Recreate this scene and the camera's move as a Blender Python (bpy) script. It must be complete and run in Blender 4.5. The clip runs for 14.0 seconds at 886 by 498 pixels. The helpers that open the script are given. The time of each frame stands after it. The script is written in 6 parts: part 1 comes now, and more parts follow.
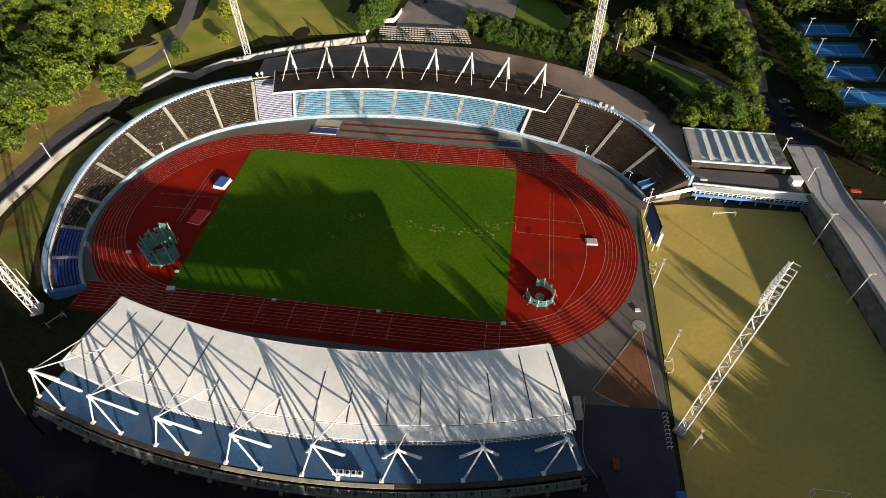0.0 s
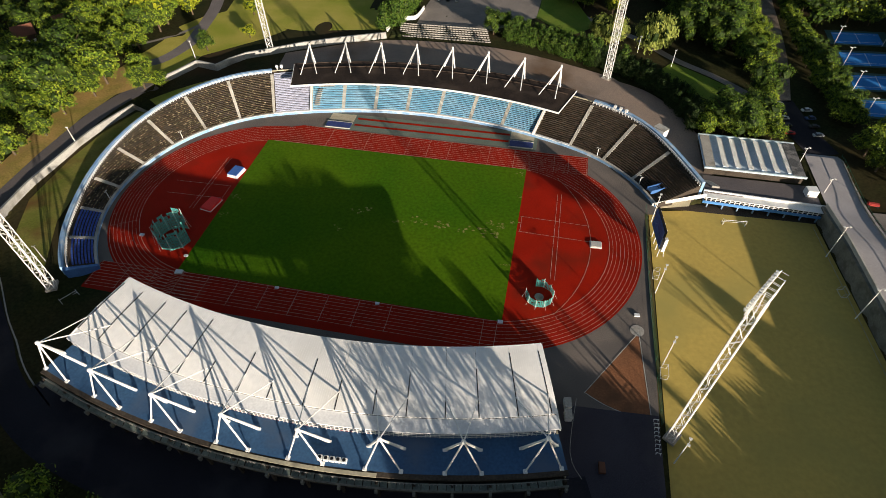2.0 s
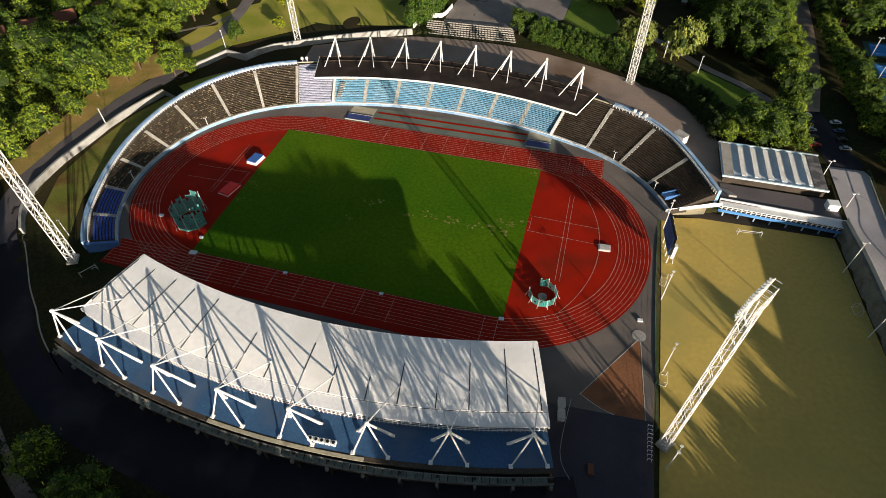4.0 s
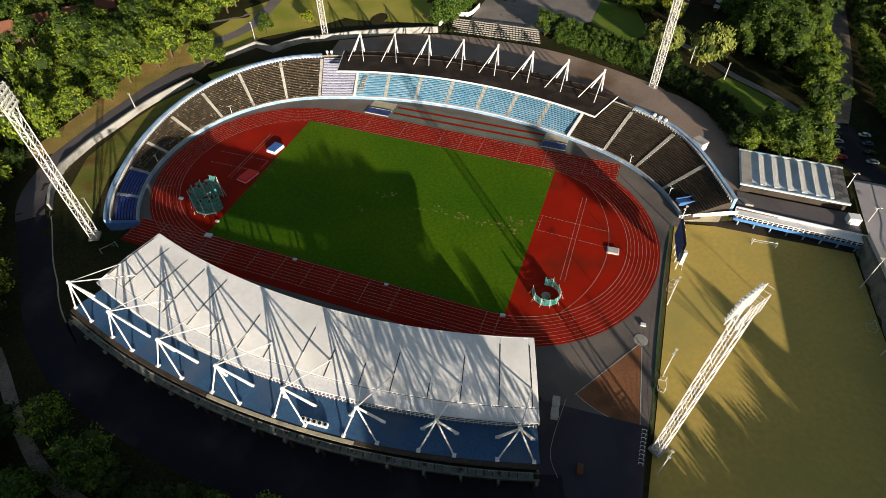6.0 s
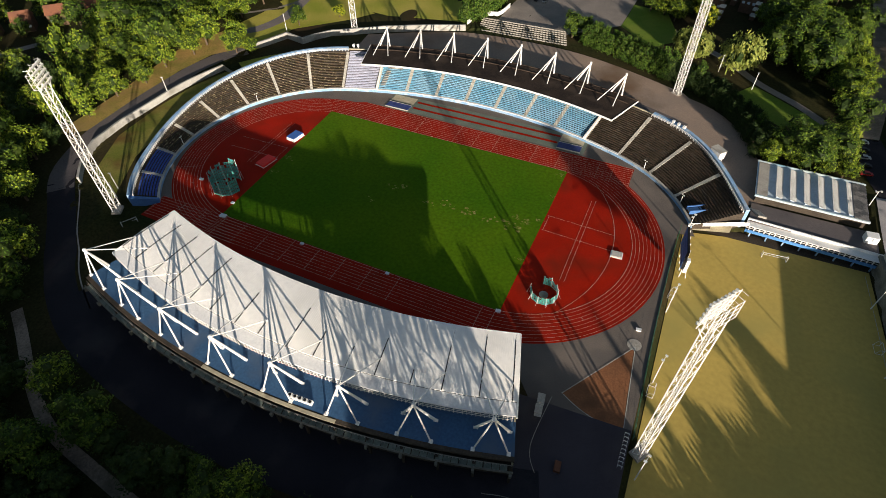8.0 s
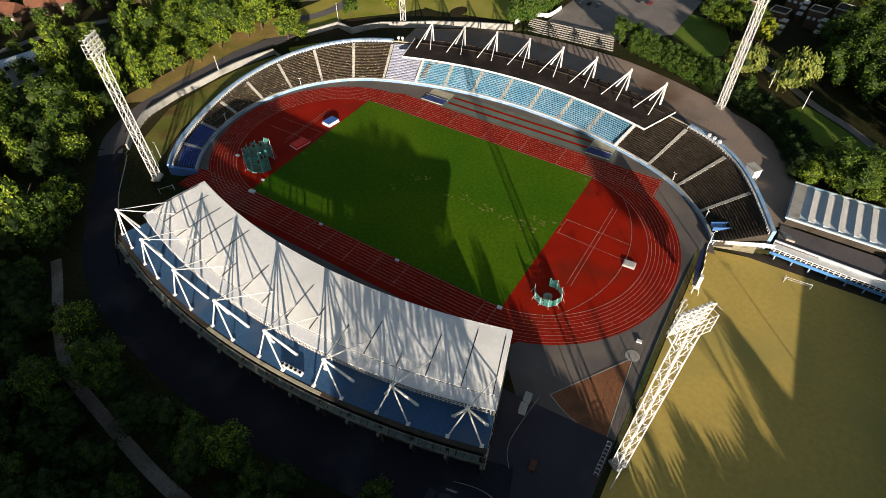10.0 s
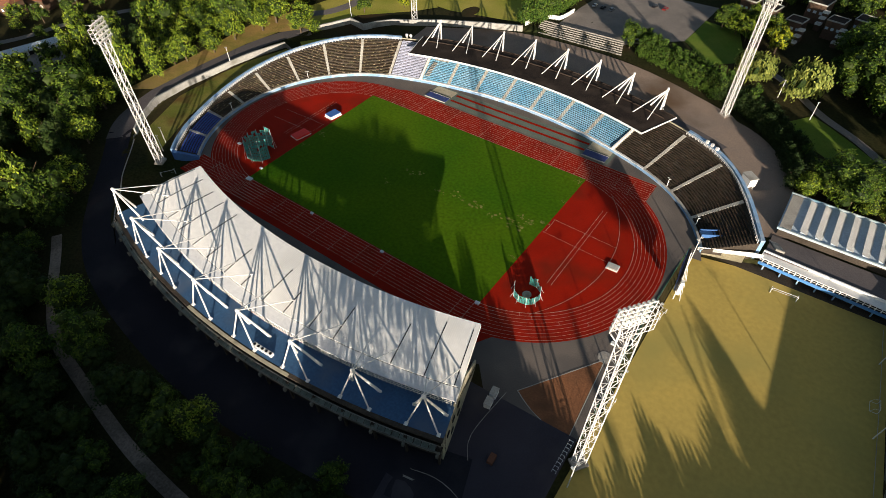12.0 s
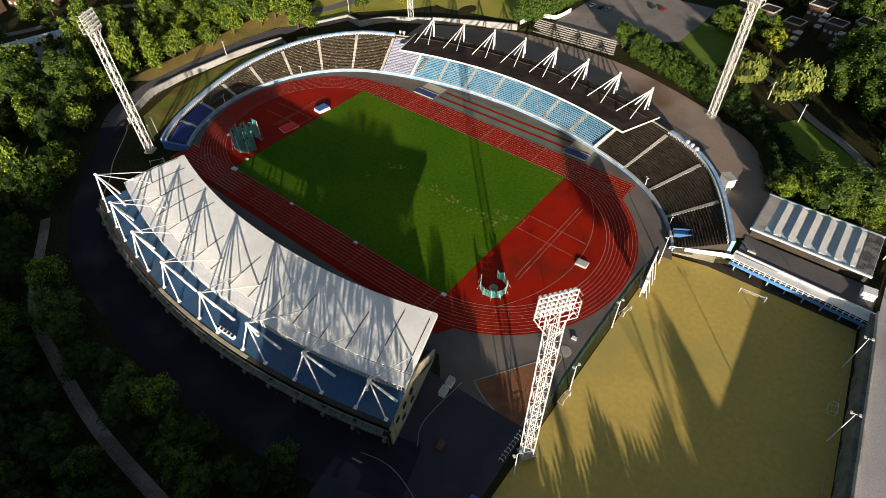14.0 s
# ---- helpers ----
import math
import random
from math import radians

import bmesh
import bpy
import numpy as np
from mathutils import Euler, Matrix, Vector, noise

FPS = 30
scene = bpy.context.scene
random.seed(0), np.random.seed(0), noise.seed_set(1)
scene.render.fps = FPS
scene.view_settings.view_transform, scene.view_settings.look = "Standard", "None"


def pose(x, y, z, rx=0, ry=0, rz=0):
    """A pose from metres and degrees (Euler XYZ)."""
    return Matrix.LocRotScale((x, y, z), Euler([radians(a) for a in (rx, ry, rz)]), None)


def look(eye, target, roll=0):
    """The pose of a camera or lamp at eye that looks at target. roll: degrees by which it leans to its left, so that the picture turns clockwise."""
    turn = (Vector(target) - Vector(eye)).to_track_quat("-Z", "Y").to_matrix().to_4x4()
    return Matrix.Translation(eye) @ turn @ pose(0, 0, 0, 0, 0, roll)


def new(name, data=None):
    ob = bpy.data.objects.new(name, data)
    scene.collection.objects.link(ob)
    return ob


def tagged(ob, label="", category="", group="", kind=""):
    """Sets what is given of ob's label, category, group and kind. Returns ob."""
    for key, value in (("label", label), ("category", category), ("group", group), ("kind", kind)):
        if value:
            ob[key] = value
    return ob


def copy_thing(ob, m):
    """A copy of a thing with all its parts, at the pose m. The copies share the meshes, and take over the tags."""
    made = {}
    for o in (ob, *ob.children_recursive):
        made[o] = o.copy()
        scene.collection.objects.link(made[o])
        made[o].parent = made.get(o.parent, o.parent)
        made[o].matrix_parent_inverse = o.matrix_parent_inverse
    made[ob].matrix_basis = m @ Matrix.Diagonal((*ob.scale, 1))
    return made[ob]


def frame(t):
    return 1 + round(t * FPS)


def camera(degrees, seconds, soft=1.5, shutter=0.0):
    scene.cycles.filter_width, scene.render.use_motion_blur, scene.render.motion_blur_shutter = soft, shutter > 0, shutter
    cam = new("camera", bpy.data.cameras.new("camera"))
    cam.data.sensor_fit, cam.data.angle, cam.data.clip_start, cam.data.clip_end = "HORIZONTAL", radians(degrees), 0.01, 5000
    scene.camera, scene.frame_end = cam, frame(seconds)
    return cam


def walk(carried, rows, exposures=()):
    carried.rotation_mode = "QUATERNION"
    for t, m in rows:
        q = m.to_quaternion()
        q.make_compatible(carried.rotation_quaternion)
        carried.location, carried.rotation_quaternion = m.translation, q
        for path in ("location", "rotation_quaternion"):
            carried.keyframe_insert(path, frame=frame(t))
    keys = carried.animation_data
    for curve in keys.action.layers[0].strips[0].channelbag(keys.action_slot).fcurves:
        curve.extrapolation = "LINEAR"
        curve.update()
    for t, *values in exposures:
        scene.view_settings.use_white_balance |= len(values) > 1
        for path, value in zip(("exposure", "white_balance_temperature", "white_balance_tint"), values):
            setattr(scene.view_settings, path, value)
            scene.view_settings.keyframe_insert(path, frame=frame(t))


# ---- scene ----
cam = camera(78.3, 14.0, 0.8)
PATH = [
    (0, (41.569, -131.521, 130.772), (41.364, -130.16, 129.32), -0.8),
    (0.5, (43.346, -131.518, 130.839), (43.112, -130.162, 129.387), -0.9),
    (1, (45.183, -131.677, 130.74), (44.921, -130.326, 129.289), -0.8),
    (1.5, (46.878, -131.852, 130.771), (46.591, -130.506, 129.32), -0.8),
    (2, (48.805, -131.866, 130.845), (48.512, -130.522, 129.393), -1.0),
    (2.5, (50.517, -132.164, 130.585), (50.212, -130.82, 129.135), -1.0),
    (3, (52.284, -132.273, 130.559), (51.949, -130.937, 129.109), -1.0),
    (5.5, (60.42, -133.035, 129.961), (59.963, -131.731, 128.515), -0.9),
    (6, (62.332, -133.045, 129.849), (61.849, -131.75, 128.404), -1.0),
    (6.5, (64.276, -133.027, 130.0), (63.771, -131.74, 128.554), -1.0),
    (7, (66.709, -133.059, 129.855), (66.179, -131.781, 128.411), -1.0),
    (7.5, (69.366, -132.784, 129.936), (68.811, -131.518, 128.491), -1.0),
    (8, (72.564, -132.496, 129.814), (71.97, -131.245, 128.372), -1.0),
    (8.5, (75.622, -131.997, 129.725), (74.991, -130.764, 128.282), -0.9),
    (9, (79.012, -131.283, 129.809), (78.338, -130.073, 128.366), -0.9),
    (11.5, (94.441, -126.039, 129.094), (93.615, -124.919, 127.658), -0.9),
    (12, (97.772, -124.772, 128.925), (96.94, -123.653, 127.491), -0.8),
    (12.5, (101.117, -123.372, 128.862), (100.279, -122.257, 127.428), -1.0),
    (13, (105.064, -121.762, 128.607), (104.218, -120.651, 127.175), -1.1),
    (13.5, (108.462, -120.229, 128.681), (107.601, -119.13, 127.249), -1.2),
    (14, (111.989, -118.533, 128.629), (111.104, -117.452, 127.198), -1.2),
]
walk(cam, [(t, look(eye, target, roll)) for t, eye, target, roll in PATH])

# ---- daylight: low evening sun ----
SUN_ELEV, SUN_AZ = 10.0, 131.8          # shadows run towards SUN_AZ, counted from +x
world = bpy.data.worlds.new("world")
scene.world = world
world.use_nodes = True
wn = world.node_tree
sky = wn.nodes.new("ShaderNodeTexSky")
sky.sky_type = "NISHITA"
sky.sun_disc = False
sky.sun_elevation = radians(SUN_ELEV)
sky.sun_rotation = radians(90 - (SUN_AZ + 180))
wn.nodes["Background"].inputs[1].default_value = 0.056
wn.links.new(sky.outputs[0], wn.nodes["Background"].inputs[0])
sun_data = bpy.data.lights.new("sun", "SUN")
sun_data.energy, sun_data.angle, sun_data.color = 5.0, radians(0.53), (1.0, 0.875, 0.73)
sun = new("sun", sun_data)
sa, se = radians(SUN_AZ), radians(SUN_ELEV)
sun.matrix_world = look((-300 * math.cos(sa), -300 * math.sin(sa), 300 * math.tan(se)), (0, 0, 0))
scene.view_settings.exposure = 0.9


# ---- materials ----
def material(name, col, col2=None, mix=0.5, scale=0.3, fine=3.0, fine_amt=0.25, rough=0.8, metal=0.0, bump=0.0, bump_scale=4.0,
             obj_random=0.0, island=0.0, spec=0.3, stain=None, stain_scale=0.08, stain_cut=(0.52, 0.7), stretch=(1, 1, 1)):
    """Two colours mixed by broad noise, fine grain over it, optional stains, optional shift per object or island."""
    m = bpy.data.materials.new(name)
    m.use_nodes = True
    nt = m.node_tree
    n, lk = nt.nodes, nt.links
    bs = n["Principled BSDF"]
    bs.inputs["Roughness"].default_value = rough
    bs.inputs["Metallic"].default_value = metal
    bs.inputs["Specular IOR Level"].default_value = spec if rough < 0.7 else spec * 0.25
    tc = n.new("ShaderNodeTexCoord")
    mp = n.new("ShaderNodeMapping")
    mp.inputs["Scale"].default_value = stretch
    lk.new(tc.outputs["Object"], mp.inputs[0])

    def tex(sc, detail=4.0):
        t = n.new("ShaderNodeTexNoise")
        t.inputs["Scale"].default_value, t.inputs["Detail"].default_value = sc, detail
        lk.new(mp.outputs[0], t.inputs["Vector"])
        return t.outputs["Fac"]

    def ramp(src, lo, hi, a=0.0, b=1.0):
        r = n.new("ShaderNodeMapRange")
        r.inputs[1].default_value, r.inputs[2].default_value, r.inputs[3].default_value, r.inputs[4].default_value = lo, hi, a, b
        lk.new(src, r.inputs[0])
        return r.outputs[0]

    def blend(fac, a, b, kind="MIX"):
        x = n.new("ShaderNodeMix")
        x.data_type, x.blend_type = "RGBA", kind
        for sock, v in ((x.inputs[0], fac), (x.inputs[6], a), (x.inputs[7], b)):
            if isinstance(v, tuple):
                sock.default_value = (*v, 1.0)
            elif isinstance(v, float):
                sock.default_value = v
            else:
                lk.new(v, sock)
        return x.outputs[2]

    broad = ramp(tex(scale), 0.5 - 0.25 * (1.1 - mix), 0.5 + 0.25 * (1.1 - mix))
    c = blend(broad, col, col2 or tuple(v * 0.8 for v in col))
    g = ramp(tex(fine, 6.0), 0.3, 0.7, 1 - fine_amt, 1 + fine_amt)
    gray = n.new("ShaderNodeCombineColor")
    for i in range(3):
        lk.new(g, gray.inputs[i])
    c = blend(1.0, c, gray.outputs[0], "MULTIPLY")
    if stain:
        c = blend(ramp(tex(stain_scale, 5.0), *stain_cut), c, stain)
    if obj_random or island:
        src = n.new("ShaderNodeObjectInfo").outputs["Random"] if obj_random else n.new("ShaderNodeNewGeometry").outputs["Random Per Island"]
        amt = obj_random or island
        hs = n.new("ShaderNodeHueSaturation")
        lk.new(ramp(src, 0, 1, 1 - amt, 1 + amt), hs.inputs["Value"])
        lk.new(ramp(src, 0, 1, 0.5 + 0.06 * amt, 0.5 - 0.06 * amt), hs.inputs["Hue"])
        lk.new(c, hs.inputs["Color"])
        c = hs.outputs[0]
    lk.new(c, bs.inputs["Base Color"])
    if bump:
        b = n.new("ShaderNodeBump")
        b.inputs["Strength"].default_value, b.inputs["Distance"].default_value = bump, 0.1
        lk.new(tex(bump_scale), b.inputs["Height"])
        lk.new(b.outputs[0], bs.inputs["Normal"])
    return m


# woodland shade is put into this very dark ground colour
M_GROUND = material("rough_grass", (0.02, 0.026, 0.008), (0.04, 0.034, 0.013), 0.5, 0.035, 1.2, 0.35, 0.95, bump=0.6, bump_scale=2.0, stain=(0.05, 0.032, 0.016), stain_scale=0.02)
M_BANK = material("rough_bank_grass", (0.11, 0.13, 0.02), (0.2, 0.18, 0.045), 0.5, 0.12, 2.0, 0.25, 0.95, bump=0.3, stain=(0.13, 0.075, 0.025), stain_scale=0.07)
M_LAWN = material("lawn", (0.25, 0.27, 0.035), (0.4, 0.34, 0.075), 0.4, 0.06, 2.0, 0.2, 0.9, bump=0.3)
M_GREEN = material("green_park_lawn", (0.1, 0.17, 0.02), (0.15, 0.2, 0.03), 0.5, 0.08, 2.0, 0.2, 0.9, bump=0.3)
M_PITCH = material("infield_grass", (0.036, 0.112, 0.002), (0.084, 0.152, 0.003), 0.35, 0.022, 0.9, 0.2, 0.9, bump=0.35, bump_scale=3.0)
M_WORN = material("worn_turf", (0.28, 0.26, 0.08), (0.15, 0.17, 0.03), 0.9, 0.9, 3.0, 0.4, 0.95)
M_RED = material("red_rubber_track", (0.36, 0.014, 0.004), (0.28, 0.011, 0.003), 0.4, 0.07, 6.0, 0.14, 0.72, spec=0.25, stain=(0.2, 0.016, 0.006), stain_scale=0.05)
M_LINE = material("white_line_paint", (0.6, 0.4, 0.32), (0.48, 0.28, 0.2), 0.5, 0.4, 5.0, 0.2, 0.8)
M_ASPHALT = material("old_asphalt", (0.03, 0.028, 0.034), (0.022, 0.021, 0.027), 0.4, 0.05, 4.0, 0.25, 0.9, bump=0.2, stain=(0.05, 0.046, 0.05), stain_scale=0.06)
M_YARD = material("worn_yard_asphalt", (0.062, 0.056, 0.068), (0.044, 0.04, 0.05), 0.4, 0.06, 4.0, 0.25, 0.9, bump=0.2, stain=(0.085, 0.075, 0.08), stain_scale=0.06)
M_APRON = material("pale_asphalt_apron", (0.19, 0.158, 0.135), (0.125, 0.108, 0.096), 0.5, 0.06, 3.0, 0.2, 0.9, stain=(0.12, 0.108, 0.1), stain_scale=0.045)
M_CONCOURSE = material("brown_grey_concourse", (0.34, 0.25, 0.19), (0.25, 0.2, 0.165), 0.5, 0.05, 3.0, 0.22, 0.9, stain=(0.16, 0.1, 0.06), stain_scale=0.03)
M_ROAD = material("service_road_tarmac", (0.14, 0.122, 0.12), (0.11, 0.098, 0.1), 0.5, 0.06, 3.0, 0.2, 0.9, stain=(0.13, 0.11, 0.1), stain_scale=0.08)
# paler copy of the road tarmac; sunlight on the path is put into it
M_TARMAC = material("sunlit_path_tarmac", (0.22, 0.19, 0.18), (0.165, 0.145, 0.14), 0.5, 0.06, 3.0, 0.2, 0.9, stain=(0.13, 0.11, 0.1), stain_scale=0.08)
M_DRY = material("dry_verge", (0.4, 0.26, 0.09), (0.24, 0.2, 0.05), 0.6, 0.09, 1.5, 0.25, 0.95, stain=(0.3, 0.2, 0.08), stain_scale=0.06)
M_LEAFPATH = material("leaf_strewn_path", (0.34, 0.26, 0.2), (0.22, 0.17, 0.13), 0.8, 0.1, 2.0, 0.3, 0.95, stain=(0.09, 0.08, 0.05), stain_scale=0.045)
M_PATH = material("grey_path", (0.27, 0.235, 0.205), (0.2, 0.175, 0.155), 0.5, 0.1, 3.0, 0.2, 0.9)
M_EAVES = material("faded_green_white_paint", (0.52, 0.6, 0.6), (0.42, 0.5, 0.52), 0.6, 0.15, 2.0, 0.15, 0.7, stain=(0.2, 0.36, 0.48), stain_scale=0.08)
M_PROM = material("lilac_grey_paving", (0.42, 0.39, 0.39), (0.36, 0.335, 0.33), 0.5, 0.08, 3.0, 0.15, 0.85, stain=(0.3, 0.28, 0.265), stain_scale=0.05)
M_CONC = material("weathered_concrete", (0.42, 0.39, 0.34), (0.33, 0.3, 0.26), 0.6, 0.12, 2.0, 0.2, 0.88, stain=(0.2, 0.18, 0.15), stain_scale=0.15)
M_PALE = material("pale_parapet_concrete", (0.5, 0.48, 0.43), (0.4, 0.38, 0.34), 0.5, 0.15, 2.0, 0.16, 0.85, stain=(0.3, 0.28, 0.24), stain_scale=0.2)
M_WALL = material("grey_boundary_concrete", (0.4, 0.39, 0.36), (0.31, 0.3, 0.28), 0.6, 0.15, 2.0, 0.18, 0.88, stain=(0.22, 0.21, 0.18), stain_scale=0.18)
# also carries the shade put into the near stand's rear parts
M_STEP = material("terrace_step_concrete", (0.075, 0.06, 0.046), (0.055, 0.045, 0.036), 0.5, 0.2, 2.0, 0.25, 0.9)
M_BENCH = material("dark_timber_bench", (0.05, 0.036, 0.022), (0.085, 0.06, 0.03), 0.9, 0.5, 2.5, 0.4, 0.8, island=0.45, stain=(0.36, 0.3, 0.18), stain_scale=0.9, stain_cut=(0.54, 0.62))
M_BENCHDARK = material("very_dark_timber_bench", (0.03, 0.022, 0.015), (0.05, 0.036, 0.022), 0.9, 0.5, 2.5, 0.4, 0.85, island=0.5, stain=(0.09, 0.06, 0.032), stain_scale=0.9, stain_cut=(0.6, 0.7))
M_GLAZE = material("grimy_green_glazing", (0.13, 0.155, 0.135), (0.08, 0.1, 0.085), 0.6, 0.4, 2.0, 0.2, 0.35, obj_random=0.15, stain=(0.14, 0.16, 0.13), stain_scale=0.3)
M_SEATBLUE = material("pale_blue_plastic_seat", (0.15, 0.37, 0.53), (0.25, 0.45, 0.59), 0.5, 0.2, 2.0, 0.15, 0.55, island=0.07)
M_SEATWHITE = material("faded_lilac_white_seat", (0.46, 0.47, 0.58), (0.4, 0.42, 0.53), 0.5, 0.2, 2.0, 0.15, 0.55, island=0.05)
M_SEATDEEP = material("deep_blue_plastic_seat", (0.04, 0.085, 0.34), (0.055, 0.11, 0.38), 0.5, 0.2, 2.0, 0.2, 0.5, island=0.2)
M_BLUEPAINT = material("light_blue_paint", (0.25, 0.39, 0.57), (0.18, 0.31, 0.49), 0.5, 0.2, 2.0, 0.15, 0.6, stain=(0.4, 0.48, 0.55), stain_scale=0.3)
M_BALCBLUE = material("bright_blue_paint", (0.1, 0.28, 0.6), (0.08, 0.23, 0.52), 0.5, 0.2, 2.0, 0.15, 0.55)
M_MIDBLUE = material("mid_blue_paint", (0.06, 0.16, 0.38), (0.05, 0.12, 0.3), 0.5, 0.2, 2.0, 0.15, 0.55)
M_WHITE = material("white_paint", (0.84, 0.83, 0.8), (0.76, 0.75, 0.72), 0.4, 0.3, 3.0, 0.08, 0.5)
M_STEEL = material("white_painted_steel", (0.8, 0.78, 0.75), (0.72, 0.7, 0.67), 0.5, 0.4, 3.0, 0.1, 0.45)
M_ROOF = material("white_profiled_roof", (0.9, 0.88, 0.84), (0.86, 0.84, 0.8), 0.4, 0.06, 0.8, 0.06, 0.55, stain=(0.75, 0.73, 0.68), stain_scale=0.05)
M_RIB = material("white_roof_rib", (0.88, 0.86, 0.82), (0.84, 0.82, 0.78), 0.4, 0.1, 1.0, 0.06, 0.55)
M_GUTTER = material("grey_gutter_sheet", (0.78, 0.78, 0.77), (0.7, 0.7, 0.7), 0.5, 0.2, 2.0, 0.1, 0.5)
M_DARKROOF = material("black_felt_roof", (0.032, 0.024, 0.02), (0.05, 0.036, 0.028), 0.6, 0.1, 2.0, 0.3, 0.9, stain=(0.075, 0.055, 0.042), stain_scale=0.12)
M_DECK = material("blue_grey_roof_deck", (0.055, 0.125, 0.235), (0.042, 0.1, 0.2), 0.5, 0.12, 1.5, 0.15, 0.7, stain=(0.08, 0.125, 0.2), stain_scale=0.12)
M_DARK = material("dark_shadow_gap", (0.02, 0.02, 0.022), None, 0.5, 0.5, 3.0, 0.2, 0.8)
M_FACADE = material("dark_weathered_facade", (0.2, 0.195, 0.165), (0.14, 0.138, 0.118), 0.5, 0.3, 2.0, 0.2, 0.85, stain=(0.12, 0.115, 0.09), stain_scale=0.3)
M_REDPANEL = material("red_window_panel", (0.4, 0.05, 0.04), None, 0.5, 0.5, 3.0, 0.2, 0.6)
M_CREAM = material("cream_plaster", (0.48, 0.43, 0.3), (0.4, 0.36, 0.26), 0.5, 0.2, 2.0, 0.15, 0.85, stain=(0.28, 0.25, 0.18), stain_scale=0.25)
M_TURF = material("olive_sand_turf", (0.57, 0.41, 0.105), (0.5, 0.365, 0.098), 0.4, 0.035, 0.7, 0.08, 0.9, stain=(0.43, 0.345, 0.1), stain_scale=0.03)
M_TARP = material("dark_blue_tarpaulin", (0.03, 0.045, 0.16), (0.04, 0.06, 0.2), 0.6, 0.6, 3.0, 0.2, 0.6)
M_SAND = material("pale_sand", (0.5, 0.44, 0.32), (0.42, 0.36, 0.25), 0.5, 0.5, 4.0, 0.15, 0.95)
M_CINDER = material("brown_cinder", (0.27, 0.115, 0.055), (0.22, 0.1, 0.05), 0.5, 0.12, 2.0, 0.2, 0.95, stain=(0.16, 0.075, 0.04), stain_scale=0.15)
M_RUNGREEN = material("grey_green_runway_surround", (0.17, 0.2, 0.16), (0.13, 0.16, 0.13), 0.5, 0.15, 2.0, 0.15, 0.9)
M_NETGREEN = material("green_cage_netting", (0.16, 0.52, 0.46), (0.11, 0.42, 0.37), 0.5, 1.0, 8.0, 0.3, 0.8)
M_FENCE = material("green_mesh_fence", (0.03, 0.11, 0.07), (0.03, 0.09, 0.06), 0.5, 1.0, 6.0, 0.3, 0.7)
M_REDMAT = material("red_vinyl_mat", (0.85, 0.03, 0.02), (0.78, 0.028, 0.018), 0.5, 0.5, 3.0, 0.1, 0.5)
M_BLUEMAT = material("blue_vinyl_mat", (0.06, 0.16, 0.46), (0.05, 0.13, 0.4), 0.5, 0.5, 3.0, 0.12, 0.5)
M_TENNIS = material("blue_hard_court", (0.04, 0.22, 0.56), (0.035, 0.19, 0.5), 0.4, 0.1, 2.0, 0.1, 0.8)
M_COURTGREEN = material("green_court_border", (0.05, 0.1, 0.09), (0.04, 0.085, 0.08), 0.4, 0.1, 2.0, 0.15, 0.85)
M_SLATE = material("roof_sheet_blue_grey", (0.56, 0.64, 0.71), (0.48, 0.56, 0.63), 0.5, 0.15, 2.0, 0.12, 0.6)
M_STAINED = material("moss_stained_felt", (0.2, 0.19, 0.18), (0.1, 0.1, 0.1), 0.9, 0.35, 2.0, 0.3, 0.9, stain=(0.06, 0.06, 0.06), stain_scale=0.4)
M_BRICK = material("brown_brick", (0.13, 0.08, 0.055), (0.1, 0.065, 0.045), 0.6, 0.3, 5.0, 0.25, 0.9)
M_TILE = material("brown_tile_roof", (0.2, 0.085, 0.05), (0.15, 0.07, 0.045), 0.6, 0.3, 5.0, 0.25, 0.85)
M_LAMP = material("floodlight_glass", (0.7, 0.7, 0.66), None, 0.5, 1.0, 3.0, 0.08, 0.25)
M_BARK = material("bark", (0.11, 0.08, 0.055), (0.08, 0.06, 0.04), 0.5, 1.0, 6.0, 0.3, 0.95)


def leaf_material(name, a, b, amount=0.5):
    m = material(name, a, b, 0.5, 0.15, 1.5, 0.25, 0.65, island=amount, spec=0.2)
    bs = m.node_tree.nodes["Principled BSDF"]
    tr = m.node_tree.nodes.new("ShaderNodeBsdfTranslucent")
    mx = m.node_tree.nodes.new("ShaderNodeMixShader")
    mx.inputs[0].default_value = 0.22
    src = bs.inputs["Base Color"].links[0].from_socket
    m.node_tree.links.new(src, tr.inputs[0])
    m.node_tree.links.new(bs.outputs[0], mx.inputs[1])
    m.node_tree.links.new(tr.outputs[0], mx.inputs[2])
    m.node_tree.links.new(mx.outputs[0], m.node_tree.nodes["Material Output"].inputs[0])
    return m


L_DEEP = leaf_material("deep_green_leaf", (0.065, 0.118, 0.012), (0.095, 0.15, 0.016))
L_MID = leaf_material("mid_green_leaf", (0.15, 0.22, 0.018), (0.19, 0.26, 0.024))
L_LIME = leaf_material("lime_green_leaf", (0.24, 0.28, 0.014), (0.28, 0.31, 0.018))
L_WILLOW = leaf_material("willow_leaf", (0.22, 0.26, 0.055), (0.27, 0.3, 0.065), 0.3)
# the shade of the wood is put into this leaf colour
L_SHADE = leaf_material("shaded_wood_leaf", (0.02, 0.042, 0.007), (0.032, 0.06, 0.01))
# near-black colour puts the shade inside the crowns into their inner lumps
L_INNER_SHADE = leaf_material("inner_crown_shade", (0.022, 0.04, 0.006), (0.034, 0.058, 0.009), 0.2)
L_YEW = leaf_material("yew_leaf", (0.018, 0.036, 0.008), (0.028, 0.05, 0.01))
